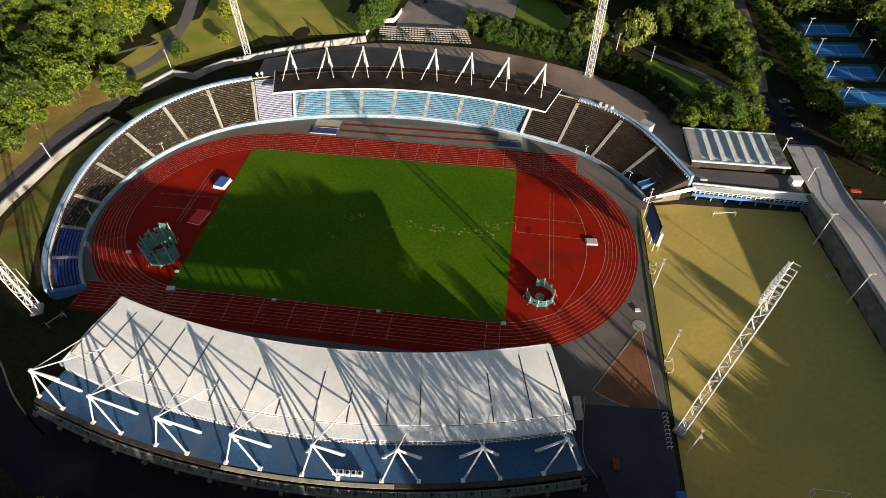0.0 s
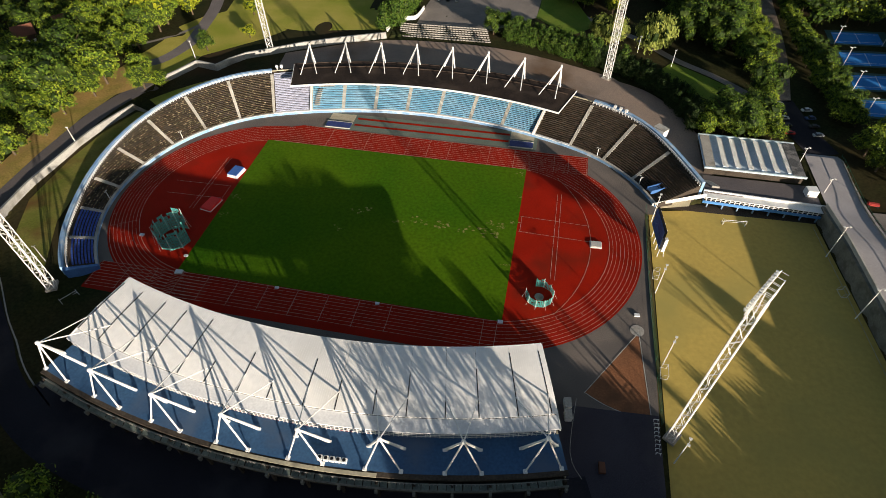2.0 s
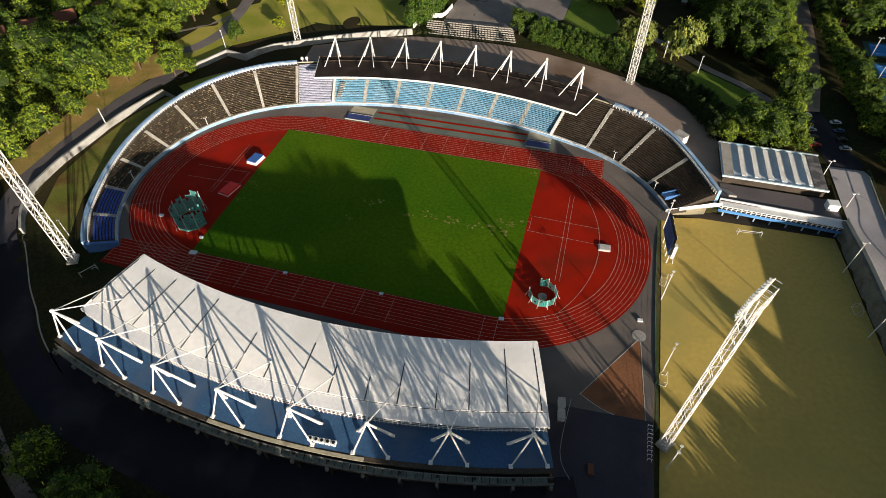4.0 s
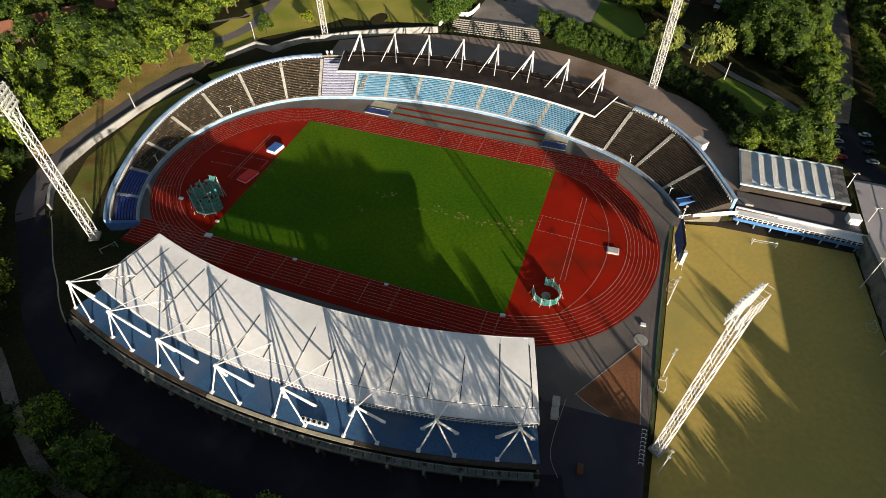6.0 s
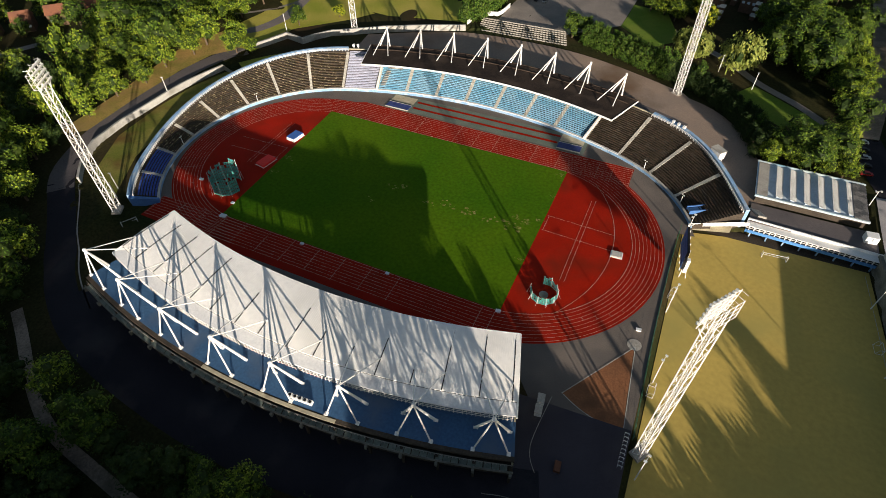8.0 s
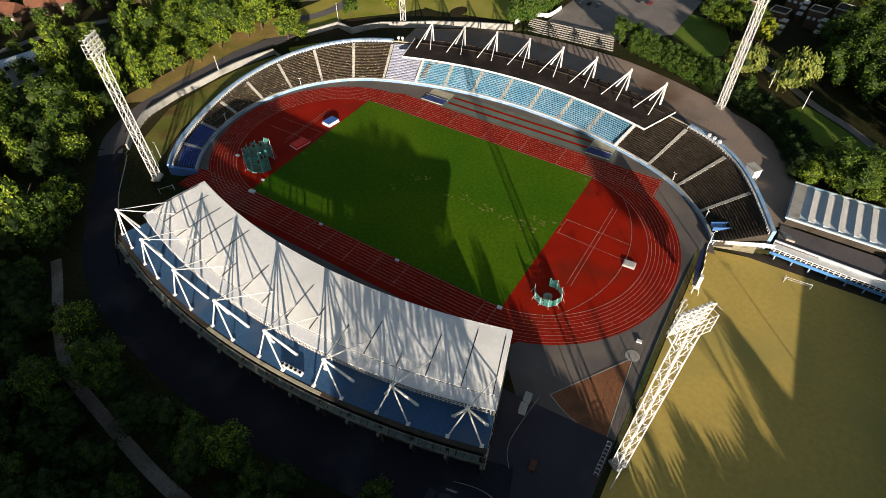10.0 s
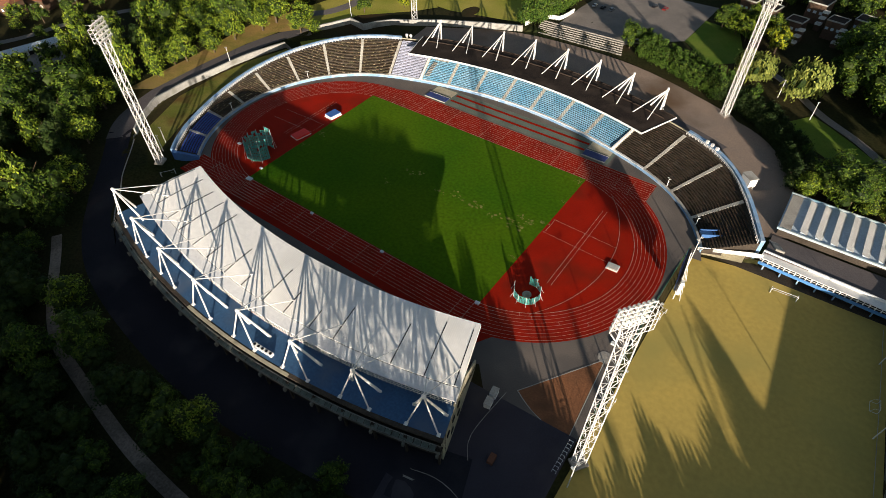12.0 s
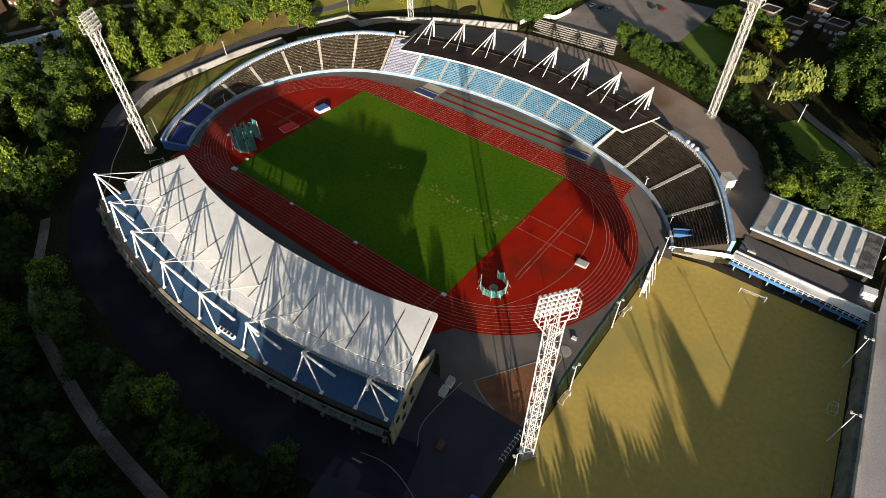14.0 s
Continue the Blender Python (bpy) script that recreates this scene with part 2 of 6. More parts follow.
L_CONIFER = leaf_material("conifer_leaf", (0.055, 0.11, 0.013), (0.08, 0.14, 0.017))


# ---- building helpers ----
def thing(name, label, category, group="", kind=""):
    return tagged(new(name), label, category, group, kind)


def part(name, bm, mat, parent=None, label="", kind="", category=""):
    """Links a bmesh as one mesh object under its thing or part."""
    me = bpy.data.meshes.new(name)
    bmesh.ops.recalc_face_normals(bm, faces=bm.faces[:])
    bm.to_mesh(me)
    bm.free()
    me.materials.append(mat)
    ob = new(name, me)
    if parent:
        ob.parent = parent
    return tagged(ob, label, category, "", kind)


def raw(name, verts, faces, mat, parent=None, label="", kind="", category=""):
    me = bpy.data.meshes.new(name)
    me.from_pydata(verts, [], faces)
    me.materials.append(mat)
    ob = new(name, me)
    if parent:
        ob.parent = parent
    return tagged(ob, label, category, "", kind)


def shared(name, data, parent, m):
    """A piece of its own on a mesh that alike pieces share."""
    ob = new(name, data)
    ob.parent = parent
    ob.matrix_basis = m
    return ob


def box(bm, c, s, rz=0.0, rx=0.0):
    bmesh.ops.create_cube(bm, size=1.0, matrix=Matrix.Translation(c) @ Matrix.Rotation(rz, 4, "Z") @ Matrix.Rotation(rx, 4, "X") @ Matrix.Diagonal((*s, 1)))


def bar(bm, a, b, r, sides=6, r2=None):
    """A round bar from a to b."""
    a, b = Vector(a), Vector(b)
    d = b - a
    q = d.to_track_quat("Z", "Y").to_matrix().to_4x4()
    bmesh.ops.create_cone(bm, cap_ends=True, segments=sides, radius1=r, radius2=r if r2 is None else r2, depth=d.length, matrix=Matrix.Translation((a + b) / 2) @ q)


def polar(c, r, a, z=0.0):
    return Vector((c[0] + r * math.cos(radians(a)), c[1] + r * math.sin(radians(a)), z))


def sweep(bm, c, prof, a0, a1, n, closed=True):
    """Sweeps a profile of (radius, z), or one that depends on the angle, about the upright axis at c."""
    rings = []
    for i in range(n + 1):
        a = a0 + (a1 - a0) * i / n
        rings.append([bm.verts.new(polar(c, r, a, z)) for r, z in (prof(a) if callable(prof) else prof)])
    k = len(rings[0])
    for p, q in zip(rings, rings[1:]):
        for j in range(k if closed else k - 1):
            bm.faces.new((p[j], p[(j + 1) % k], q[(j + 1) % k], q[j]))
    if closed:
        bm.faces.new(rings[0])
        bm.faces.new(rings[-1][::-1])
    return bm


def block(r0, r1, z0, z1):
    return [(r0, z0), (r1, z0), (r1, z1), (r0, z1)]


def smooth(a, b, x):
    t = min(1.0, max(0.0, (x - a) / (b - a)))
    return t * t * (3 - 2 * t)


# ---- plan: the track and the bowl round it ----
CL, CR, STRAIGHT_R, LANE = (-44.4, 0.0), (40.0, 0.0), 36.5, 1.22   # centres of the bowl's two ends
TL, TR = (-53.0, 0.0), (39.7, 0.0)                                # centres of the track's two bends
CF = (-2.2, -108.0)                                               # centre of the far stand's arc
CN = (-1.05, 130.0)                                               # centre of the near stand's arc
R_END, R_FAR = 57.3, 173.3
A_L, A_R = 111.3, 68.7                                            # where end bends meet the far arc


def bowl_out(x, y):
    """How far a place lies outside the bowl's front wall."""
    if y > 0 and math.atan2(y - CF[1], x - CF[0]) < radians(A_L) and math.atan2(y - CF[1], x - CF[0]) > radians(A_R):
        return math.hypot(x - CF[0], y - CF[1]) - R_FAR
    c = CL if x < -2.2 else CR
    if y > 0 or x < CL[0] or x > CR[0]:
        return math.hypot(x - c[0], y - c[1]) - R_END
    return abs(y) - R_END


# the retaining wall and parapet outside the bowl; the park beyond them lies higher
SIDEWALL = [(-116, -46.5), (-125, -36), (-131, -20), (-131, 5), (-129.5, 24), (-124.4, 42.6)]
PARAPET = [(-124.6, 65.2), (-121.2, 71.5), (-116.5, 82.6), (-105.5, 80.5), (-101.6, 87.5), (-96.6, 94), (-87.7, 99.5), (-73.5, 109), (-55, 118.5), (-35.3, 127)]
BENCH_LINE = SIDEWALL + PARAPET


PARK = 1.4


def prom_z(y):
    """Height of the promenade: lower beside the pavilion."""
    return 3.8 + 1.3 * smooth(34.0, 8.0, y)


def park_rise(x, y):
    """1 beyond the retaining walls, 0 inside them."""
    if x > 0 or (x > -90 and y < 80) or (y < -60 and x > -100):
        return 0.0
    best, side, past = 1e9, 0.0, 0.0
    last = len(BENCH_LINE) - 2
    for i, ((ax, ay), (bx, by)) in enumerate(zip(BENCH_LINE, BENCH_LINE[1:])):
        dx, dy = bx - ax, by - ay
        ln = dx * dx + dy * dy
        t = ((x - ax) * dx + (y - ay) * dy) / ln
        c = min(1.0, max(0.0, t))
        d = math.hypot(x - ax - c * dx, y - ay - c * dy)
        if d < best - 1e-6:
            best = d
            side = (dx * (y - ay) - dy * (x - ax)) / math.sqrt(ln)
            past = max(0.0, t - 1 if i == last else 0.0, -t if i == 0 else 0.0) * math.sqrt(ln)
    return smooth(0.3, 1.3 + 1.1 * past, side if past == 0 else best * (1 if side > 0 else -1)) * (1 - smooth(0.0, 22.0, past))


def level(x, y):
    """Height of the ground."""
    d = bowl_out(x, y)
    z = 3.0 * smooth(3.0, 9.0, d)
    if y < -30:
        z *= smooth(-85.0, -97.0, x)
    if x > 84 and y < 34:
        z *= 1 - smooth(84, 88, x) * (1 - smooth(24, 32, y))
    near = math.hypot(x - CN[0], y - CN[1])
    if y < -40:
        z = max(z, 1.6 * smooth(217, 222, near) * (1 - smooth(58, 72, x)))
    pit = smooth(88.3, 90.0, x) * (1 - smooth(0.0, 1.2, y - min(31.0, 24.4 + max(0.0, x - 91) * 0.32))) * (1 - smooth(147.3, 147.7, x + (y - 30) * 0.08))
    z = z * (1 - pit) - 1.5 * pit
    if x > 130:
        s = smooth(147.3, 147.7, x + (y - 30) * 0.08)
        z = z * (1 - s) + prom_z(y) * s if y < 60 else z
    return z + PARK * park_rise(x, y)


def drape(name, pts_l, pts_r, mat, parent=None, lift=0.06, step=3.0, label="", kind="", category=""):
    """A ribbon between two plan lines, laid on the ground."""
    verts, faces = [], []
    for p, q in zip(pts_l, pts_r):
        k = max(2, int(math.hypot(p[0] - q[0], p[1] - q[1]) / step) + 1)
    n = k
    rows = []
    for p, q in zip(pts_l, pts_r):
        row = []
        for j in range(n + 1):
            x, y = p[0] + (q[0] - p[0]) * j / n, p[1] + (q[1] - p[1]) * j / n
            row.append(len(verts))
            verts.append((x, y, level(x, y) + lift))
        rows.append(row)
    for a, b in zip(rows, rows[1:]):
        for j in range(n):
            faces.append((a[j], b[j], b[j + 1], a[j + 1]))
    return raw(name, verts, faces, mat, parent, label, kind, category)


def spline(pts, step=3.0):
    """A smooth plan line through a few places."""
    out = []
    p = [pts[0], *pts, pts[-1]]
    for i in range(1, len(p) - 2):
        a, b, c, d = (Vector(v) for v in p[i - 1:i + 3])
        n = max(2, int((c - b).length / step))
        for j in range(n):
            t = j / n
            out.append(0.5 * (2 * b + (c - a) * t + (2 * a - 5 * b + 4 * c - d) * t * t + (3 * b - a - 3 * c + d) * t ** 3))
    out.append(Vector(p[-1]))
    return out


def polyline(pts, step=3.0):
    """A plan line with straight stretches and sharp corners."""
    out = []
    for a, b in zip(pts, pts[1:]):
        a, b = Vector(a), Vector(b)
        n = max(1, int((b - a).length / step))
        out += [a.lerp(b, j / n) for j in range(n)]
    return out + [Vector(pts[-1])]


def sides(line, w):
    """The two edges of a road of width w along a plan line."""
    left, right = [], []
    for i, p in enumerate(line):
        d = (line[min(i + 1, len(line) - 1)] - line[max(i - 1, 0)]).normalized()
        nrm = Vector((-d.y, d.x))
        left.append(p + nrm * w / 2)
        right.append(p - nrm * w / 2)
    return left, right


def ribbon(name, pts, w, mat, parent=None, lift=0.06, step=3.0, label="", kind="", category=""):
    return drape(name, *sides(spline(pts, step), w), mat, parent, lift, step, label, kind, category)


def kerb_wall(bm, line, thick, low, high, base=None):
    """An upright wall along a plan line, from the ground (or from base of y) plus low to it plus high."""
    a, b = sides(line, thick)
    rings = []
    for p, q in zip(a, b):
        g = level((p.x + q.x) / 2, (p.y + q.y) / 2) if base is None else base((p.y + q.y) / 2)
        rings.append([bm.verts.new((p.x, p.y, g + low)), bm.verts.new((q.x, q.y, g + low)), bm.verts.new((q.x, q.y, g + high)), bm.verts.new((p.x, p.y, g + high))])
    for p, q in zip(rings, rings[1:]):
        for j in range(4):
            bm.faces.new((p[j], p[(j + 1) % 4], q[(j + 1) % 4], q[j]))
    bm.faces.new(rings[0])
    bm.faces.new(rings[-1][::-1])
    return bm


# ---- ground ----
def axis(lo, hi, step, far):
    core = list(np.arange(lo, hi + 0.1, step))
    return [-far, -900, -500] + core + [500, 900, far]


def finer(vals, lo, hi):
    return sorted(set(vals) | {v + 1.0 for v in vals if lo <= v < hi})


gx, gy = finer(finer(axis(-330, 264, 2.0, 3000), -150, -88), 140, 166), finer(axis(-200, 310, 2.0, 3000), -62, 132)
gv = [(x, y, level(x, y) + (0.25 * noise.noise((x * 0.05, y * 0.05, 0)) if bowl_out(x, y) > 30 and x < 80 and y > -60 else 0) - 0.05) for y in gy for x in gx]
gw = len(gx)
gf = [(j * gw + i, j * gw + i + 1, (j + 1) * gw + i + 1, (j + 1) * gw + i) for j in range(len(gy) - 1) for i in range(gw - 1)]
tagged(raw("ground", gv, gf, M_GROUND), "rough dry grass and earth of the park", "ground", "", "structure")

# ---- track and field ----
def oval(r, n=48, z=0.0, flat=0.0):
    """A closed stadium outline at radius r; flat: how much wider its far straight is."""
    pts = [polar(TR, r, -90 + 180 * i / n, z) for i in range(n + 1)] + [polar(TL, r, 90 + 180 * i / n, z) for i in range(n + 1)]
    return pts


def sheet(name, pts, z, mat, parent=None, label="", kind="", category=""):
    return raw(name, [(p[0], p[1], z) for p in pts], [tuple(range(len(pts)))], mat, parent, label, kind, category)


apron_pts = [polar(CL, R_END, a) for a in np.linspace(225, A_L, 40)] + [polar(CF, R_FAR, a) for a in np.linspace(A_L, A_R, 40)] + [polar(CR, R_END, a) for a in np.linspace(A_R, 20, 24)]
apron_pts += [Vector((88.4, 19, 0)), Vector((88.4, -62, 0)), Vector((64, -62, 0))] + [polar(CN, 193.0, a) for a in np.linspace(-72.5, -107.5, 24)] + [Vector((-66, -50, 0))]
sheet("pavement", apron_pts, 0.02, M_APRON, None, "worn grey asphalt apron around the running track", "structure", "pavement")
tagged(bpy.data.objects["pavement"], kind="structure", category="pavement")

R_OUT = STRAIGHT_R + 8 * LANE + 0.7
track = sheet("track", oval(R_OUT), 0.06, M_RED, None, "red rubber running track with white lane lines")
tagged(track, kind="structure", category="running track")
sheet("far_straight", [(-58, 45.5), (-50, 48.9), (68.3, 48.0), (68.3, 37.2), (40, 36)], 0.064, M_RED, track)
sheet("near_straight", [(-86.2, -37.0), (-44.4, -36.2), (60, -36.2), (52, -49.2), (-44.4, -49.2), (-86.2, -48.2)], 0.064, M_RED, track)


def line_strip(name, pts, w=0.09, z=0.1, parent=track, mat=M_LINE, close=False):
    pts = [Vector((p[0], p[1])) for p in pts]
    if close:
        pts.append(pts[0])
    a, b = sides(pts, w)
    v = [(p.x, p.y, z) for p in a] + [(p.x, p.y, z) for p in b]
    n = len(a)
    return raw(name, v, [(i, i + 1, n + i + 1, n + i) for i in range(n - 1)], mat, parent)


for k in range(9):
    line_strip("lane_line", oval(STRAIGHT_R + k * LANE + (0.12 if k == 0 else 0)), 0.14 if k == 0 else 0.085, close=True)
for y in (47.5, 48.6):
    line_strip("lane_line", [(-49, y), (68, y - 0.6)], 0.1)
for k in range(9):
    line_strip("lane_line", [(40, STRAIGHT_R + k * LANE), (68.0, STRAIGHT_R + 0.9 + k * LANE)], 0.09)
    line_strip("lane_line", [(-44.4, -STRAIGHT_R - k * LANE), (-85.9, -STRAIGHT_R - 0.6 - k * LANE)], 0.1)
for x in (68.0, 61.0, 55.5, 40.0, 30.0, 14.0, 5.5, -3.0, -20.0, -36.0):
    line_strip("cross_line", [(x, STRAIGHT_R + 0.3), (x, STRAIGHT_R + 8 * LANE + (2.2 if x < 50 else 0.5))], 0.11)
for x in (-85.7, -75.5, -66.0, -57.0, -48.0, -38.0, -28.0, -18.0, -8.0, 2.0, 12.0, 40.0, 44.0):
    line_strip("cross_line", [(x, -STRAIGHT_R - 0.3), (x, -STRAIGHT_R - 8 * LANE - 0.4)], 0.11)
for k in range(8):
    a = -62 + 5.5 * k
    line_strip("stagger_mark", [polar(TR, STRAIGHT_R + k * LANE, a), polar(TR, STRAIGHT_R + (k + 1) * LANE, a)], 0.1)
    a = 232 - 4.5 * k
    line_strip("stagger_mark", [polar(TL, STRAIGHT_R + k * LANE, a), polar(TL, STRAIGHT_R + (k + 1) * LANE, a)], 0.1)
line_strip("relay_line", [polar(TL, STRAIGHT_R, 208), polar(TL, STRAIGHT_R + 8 * LANE, 208)], 0.1)

# markings of the two red ends
line_strip("jump_arc", [polar((20.3, -0.4), 49.9, a) for a in np.linspace(-38, 42, 30)], 0.12)
for x in (58.0, 59.4):
    line_strip("runway_line", [(x, -17.5), (x, 24)], 0.1)
for y in (2.2, 9.8):
    line_strip("runway_line", [(45.8, y), (69.5, y - 0.6)], 0.1)
line_strip("runway_line", [(46.4, 2.3), (46.4, 9.8)], 0.1)
for y in (-1.0, 6.0):
    line_strip("runway_line", [(-61.8, y), (-84, y - 0.6)], 0.1)
line_strip("runway_line", [(-62.2, -1), (-62.2, 6)], 0.1)
for x in (-71.2, -69.9):
    line_strip("runway_line", [(x, -8), (x, 22)], 0.1)

infield = sheet("infield_grass", [(-60.5, 36.3), (-60.5, 36.3), (45.4, 36.3), (45.2, -36.3), (-59.6, -36.3)][1:], 0.11, M_PITCH, None, "mown green infield grass with worn patches")
tagged(infield, kind="structure", category="grass")

# ---- the bowl: terraces, seats, walls ----
ROW = 0.85


def depth_left(a):
    """Depth of the left terrace: deep beside the covered stand, shallow at its end."""
    return 20.0 - 13.0 * smooth(118, 205, a)


def depth_right(a):
    return 14.5 + 5.5 * smooth(25, 62, a)


def rise(d):
    return 1.2 + 0.4 * d


def rows_block(c, r0, depth_of, a0, a1, seat, gap=0.5, width=0.5, aisle=0.75, length=None, rowstep=ROW):
    """Verts and faces of the seats or benches between two aisles, one small block each."""
    verts, faces = [], []
    deepest = max(depth_of(a0), depth_of(a1))
    for k in range(int(deepest / rowstep)):
        r = r0 + 0.75 + k * rowstep
        trim = math.degrees(aisle / r)
        span = radians(abs(a1 - a0) - 2 * trim) * r
        n = max(1, int(span / width))
        lo = min(a0, a1) + trim
        da = (abs(a1 - a0) - 2 * trim) / n
        z = rise(k * rowstep) + 0.02
        for i in range(n):
            a = lo + (i + 0.5) * da
            if r - r0 > depth_of(a) - 0.7 or (not seat and random.random() < 0.1):
                continue
            h = da * gap
            jz = random.uniform(-0.03, 0.03)
            b = len(verts)
            if seat:
                prof = ((r - 0.25, z + 0.38), (r + 0.15, z + 0.42 + jz), (r + 0.2, z + 0.6 + jz), (r + 0.27, z + 0.58 + jz), (r + 0.22, z + 0.3), (r - 0.22, z + 0.28))
            else:
                prof = ((r - 0.2, z + 0.42 + jz), (r + 0.2, z + 0.45 + jz), (r + 0.2, z + 0.36 + jz), (r - 0.2, z + 0.33 + jz))
            m = len(prof)
            for s in (-1, 1):
                for rr, zz in prof:
                    verts.append(polar(c, rr, a + s * h, zz))
            for j in range(m):
                faces.append((b + j, b + (j + 1) % m, b + m + (j + 1) % m, b + m + j))
            faces += [tuple(range(b, b + m)), tuple(range(b + 2 * m - 1, b + m - 1, -1))]
    return verts, faces


def terrace(parent, c, r0, depth_of, a0, a1):
    """The concrete steps of one stretch of the bowl."""
    n = max(4, int(abs(a1 - a0) * radians(1) * r0 / 3))
    steps = int(max(depth_of(a0), depth_of(a1)) / ROW)

    def prof(a):
        d = depth_of(a)
        out = [(r0, -0.3)]
        for k in range(steps + 1):
            r = min(k * ROW, d)
            out += [(r0 + r, rise(min(k * ROW, d)) - 0.4 * ROW * 0 if k == 0 else rise(min((k - 1) * ROW, d))), (r0 + r, rise(r))]
        out += [(r0 + d + 1.0, rise(d)), (r0 + d + 1.0, -0.3)]
        return out
    bm = bmesh.new()
    sweep(bm, c, prof, a0, a1, n)
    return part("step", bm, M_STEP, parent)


def aisle(parent, c, r0, depth_of, a, w=1.2):
    """A flight of pale steps between two blocks."""
    bm = bmesh.new()
    d = depth_of(a)
    h = math.degrees(w / 2 / (r0 + d / 2))
    for k in range(int(d / ROW)):
        for s in range(2):
            r = r0 + (k + s * 0.5) * ROW
            sweep(bm, c, block(r, r + ROW * 0.52, rise(k * ROW) - 0.2, rise(k * ROW) + 0.22 + 0.17 * s), a - h, a + h, 1)
    part("aisle", bm, M_PALE, parent, "pale stepped aisle")


def rim(parent, c, r0, depth_of, a0, a1):
    """Front wall, back wall, and the white railing along the top."""
    n = max(4, int(abs(a1 - a0) * radians(1) * r0 / 3))
    bm = bmesh.new()
    sweep(bm, c, block(r0 - 0.35, r0 + 0.1, -0.3, 1.25), a0, a1, n)
    part("front_wall", bm, M_BLUEPAINT, parent, "light blue front wall")
    bm = bmesh.new()
    sweep(bm, c, block(r0 - 0.45, r0 + 0.35, 1.25, 1.45), a0, a1, n)
    part("coping", bm, M_PALE, parent, "pale coping")
    bm = bmesh.new()
    sweep(bm, c, lambda a: block(r0 + depth_of(a) + 1.0, r0 + depth_of(a) + 2.2, 0.0, rise(depth_of(a)) + 1.3), a0, a1, n)
    part("back_wall", bm, M_BLUEPAINT, parent, "light blue back wall")
    bm = bmesh.new()
    sweep(bm, c, lambda a: block(r0 + depth_of(a) + 0.1, r0 + depth_of(a) + 0.3, rise(depth_of(a)) + 1.05, rise(depth_of(a)) + 1.2), a0, a1, n)
    sweep(bm, c, lambda a: block(r0 + depth_of(a) + 0.14, r0 + depth_of(a) + 0.26, rise(depth_of(a)) + 0.55, rise(depth_of(a)) + 0.65), a0, a1, n)
    part("rail", bm, M_STEEL, parent, "white railing")
    k = int(abs(a1 - a0) * radians(1) * (r0 + 14) / 1.3)
    v, f = [], []
    for i in range(k + 1):
        a = a0 + (a1 - a0) * i / k
        d = depth_of(a)
        p = polar(c, r0 + d + 0.2, a, rise(d))
        b = len(v)
        v += [(p.x + sx * 0.09, p.y + sy * 0.09, p.z + sz) for sz in (0, 1.1) for sx, sy in ((-1, -1), (1, -1), (1, 1), (-1, 1))]
        f += [(b, b + 1, b + 5, b + 4), (b + 1, b + 2, b + 6, b + 5), (b + 2, b + 3, b + 7, b + 6), (b + 3, b, b + 4, b + 7), (b + 4, b + 5, b + 6, b + 7)]
    raw("railing", v, f, M_STEEL, parent, "white railing posts", "stuff")


# left open terrace: dark benches, then deep blue seats at the end
left_terrace = thing("open_terrace", "curved open terrace of dark timber benches with white railing", "terrace", "terraces of the bowl")
terrace(left_terrace, CL, R_END, depth_left, A_L, 224)
rim(left_terrace, CL, R_END, depth_left, A_L, 224)
L_AISLES = (A_L, 125.5, 140, 154.5, 169, 183.5, 197, 210.5, 223.6)
for a in L_AISLES[:-1]:
    aisle(left_terrace, CL, R_END, depth_left, a)
for a, b in zip(L_AISLES, L_AISLES[1:]):
    blue = a > 190
    if blue:
        v, f = rows_block(CL, R_END, depth_left, a, b, True, 0.47, 0.5)
        raw("seat_block", v, f, M_SEATDEEP, left_terrace, "rows of deep blue plastic seats", "stuff")
    else:
        v, f = rows_block(CL, R_END, depth_left, a, b, False, 0.485, 1.6)
        raw("bench_block", v, f, M_BENCH, left_terrace, "rows of weathered dark benches", "stuff")
bm = bmesh.new()
sweep(bm, CL, lambda a: [(R_END - 0.3, -0.2), (R_END + 8.6, -0.2), (R_END + 8.6, 5.0), (R_END - 0.3, 1.5)], 224, 225.2, 1)
part("end_wall", bm, M_MIDBLUE, left_terrace, "blue end wall")

right_terrace = thing("open_terrace", "curved open terrace of dark brown benches beside the covered stand", "terrace", "terraces of the bowl")
terrace(right_terrace, CR, R_END, depth_right, A_R, 24.2)
rim(right_terrace, CR, R_END, depth_right, A_R, 24.2)
R_AISLES = (A_R, 54.0, 39.5, 24.6)
for a in R_AISLES[:-1]:
    aisle(right_terrace, CR, R_END, depth_right, a)
for a, b in zip(R_AISLES, R_AISLES[1:]):
    v, f = rows_block(CR, R_END, depth_right, a, b, False, 0.485, 1.6)
    raw("bench_block", v, f, M_BENCHDARK, right_terrace, "rows of dark benches", "stuff")
# tunnel entrance and its blue parapets
bm = bmesh.new()
for a in (29.0, 31.4):
    p, q = polar(CR, R_END + 0.2, a, 2.2), polar(CR, R_END + 6.4, a, 3.6)
    box(bm, (p + q) / 2, ((q - p).length, 0.35, 1.5), radians(a))
part("tunnel_parapet", bm, M_MIDBLUE, right_terrace, "blue tunnel parapets")
bm = bmesh.new()
p = polar(CR, R_END + 3.2, 30.2, 2.9)
box(bm, p, (6.2, 2.0, 0.25), radians(30.2))
part("tunnel_roof", bm, M_BLUEPAINT, right_terrace)

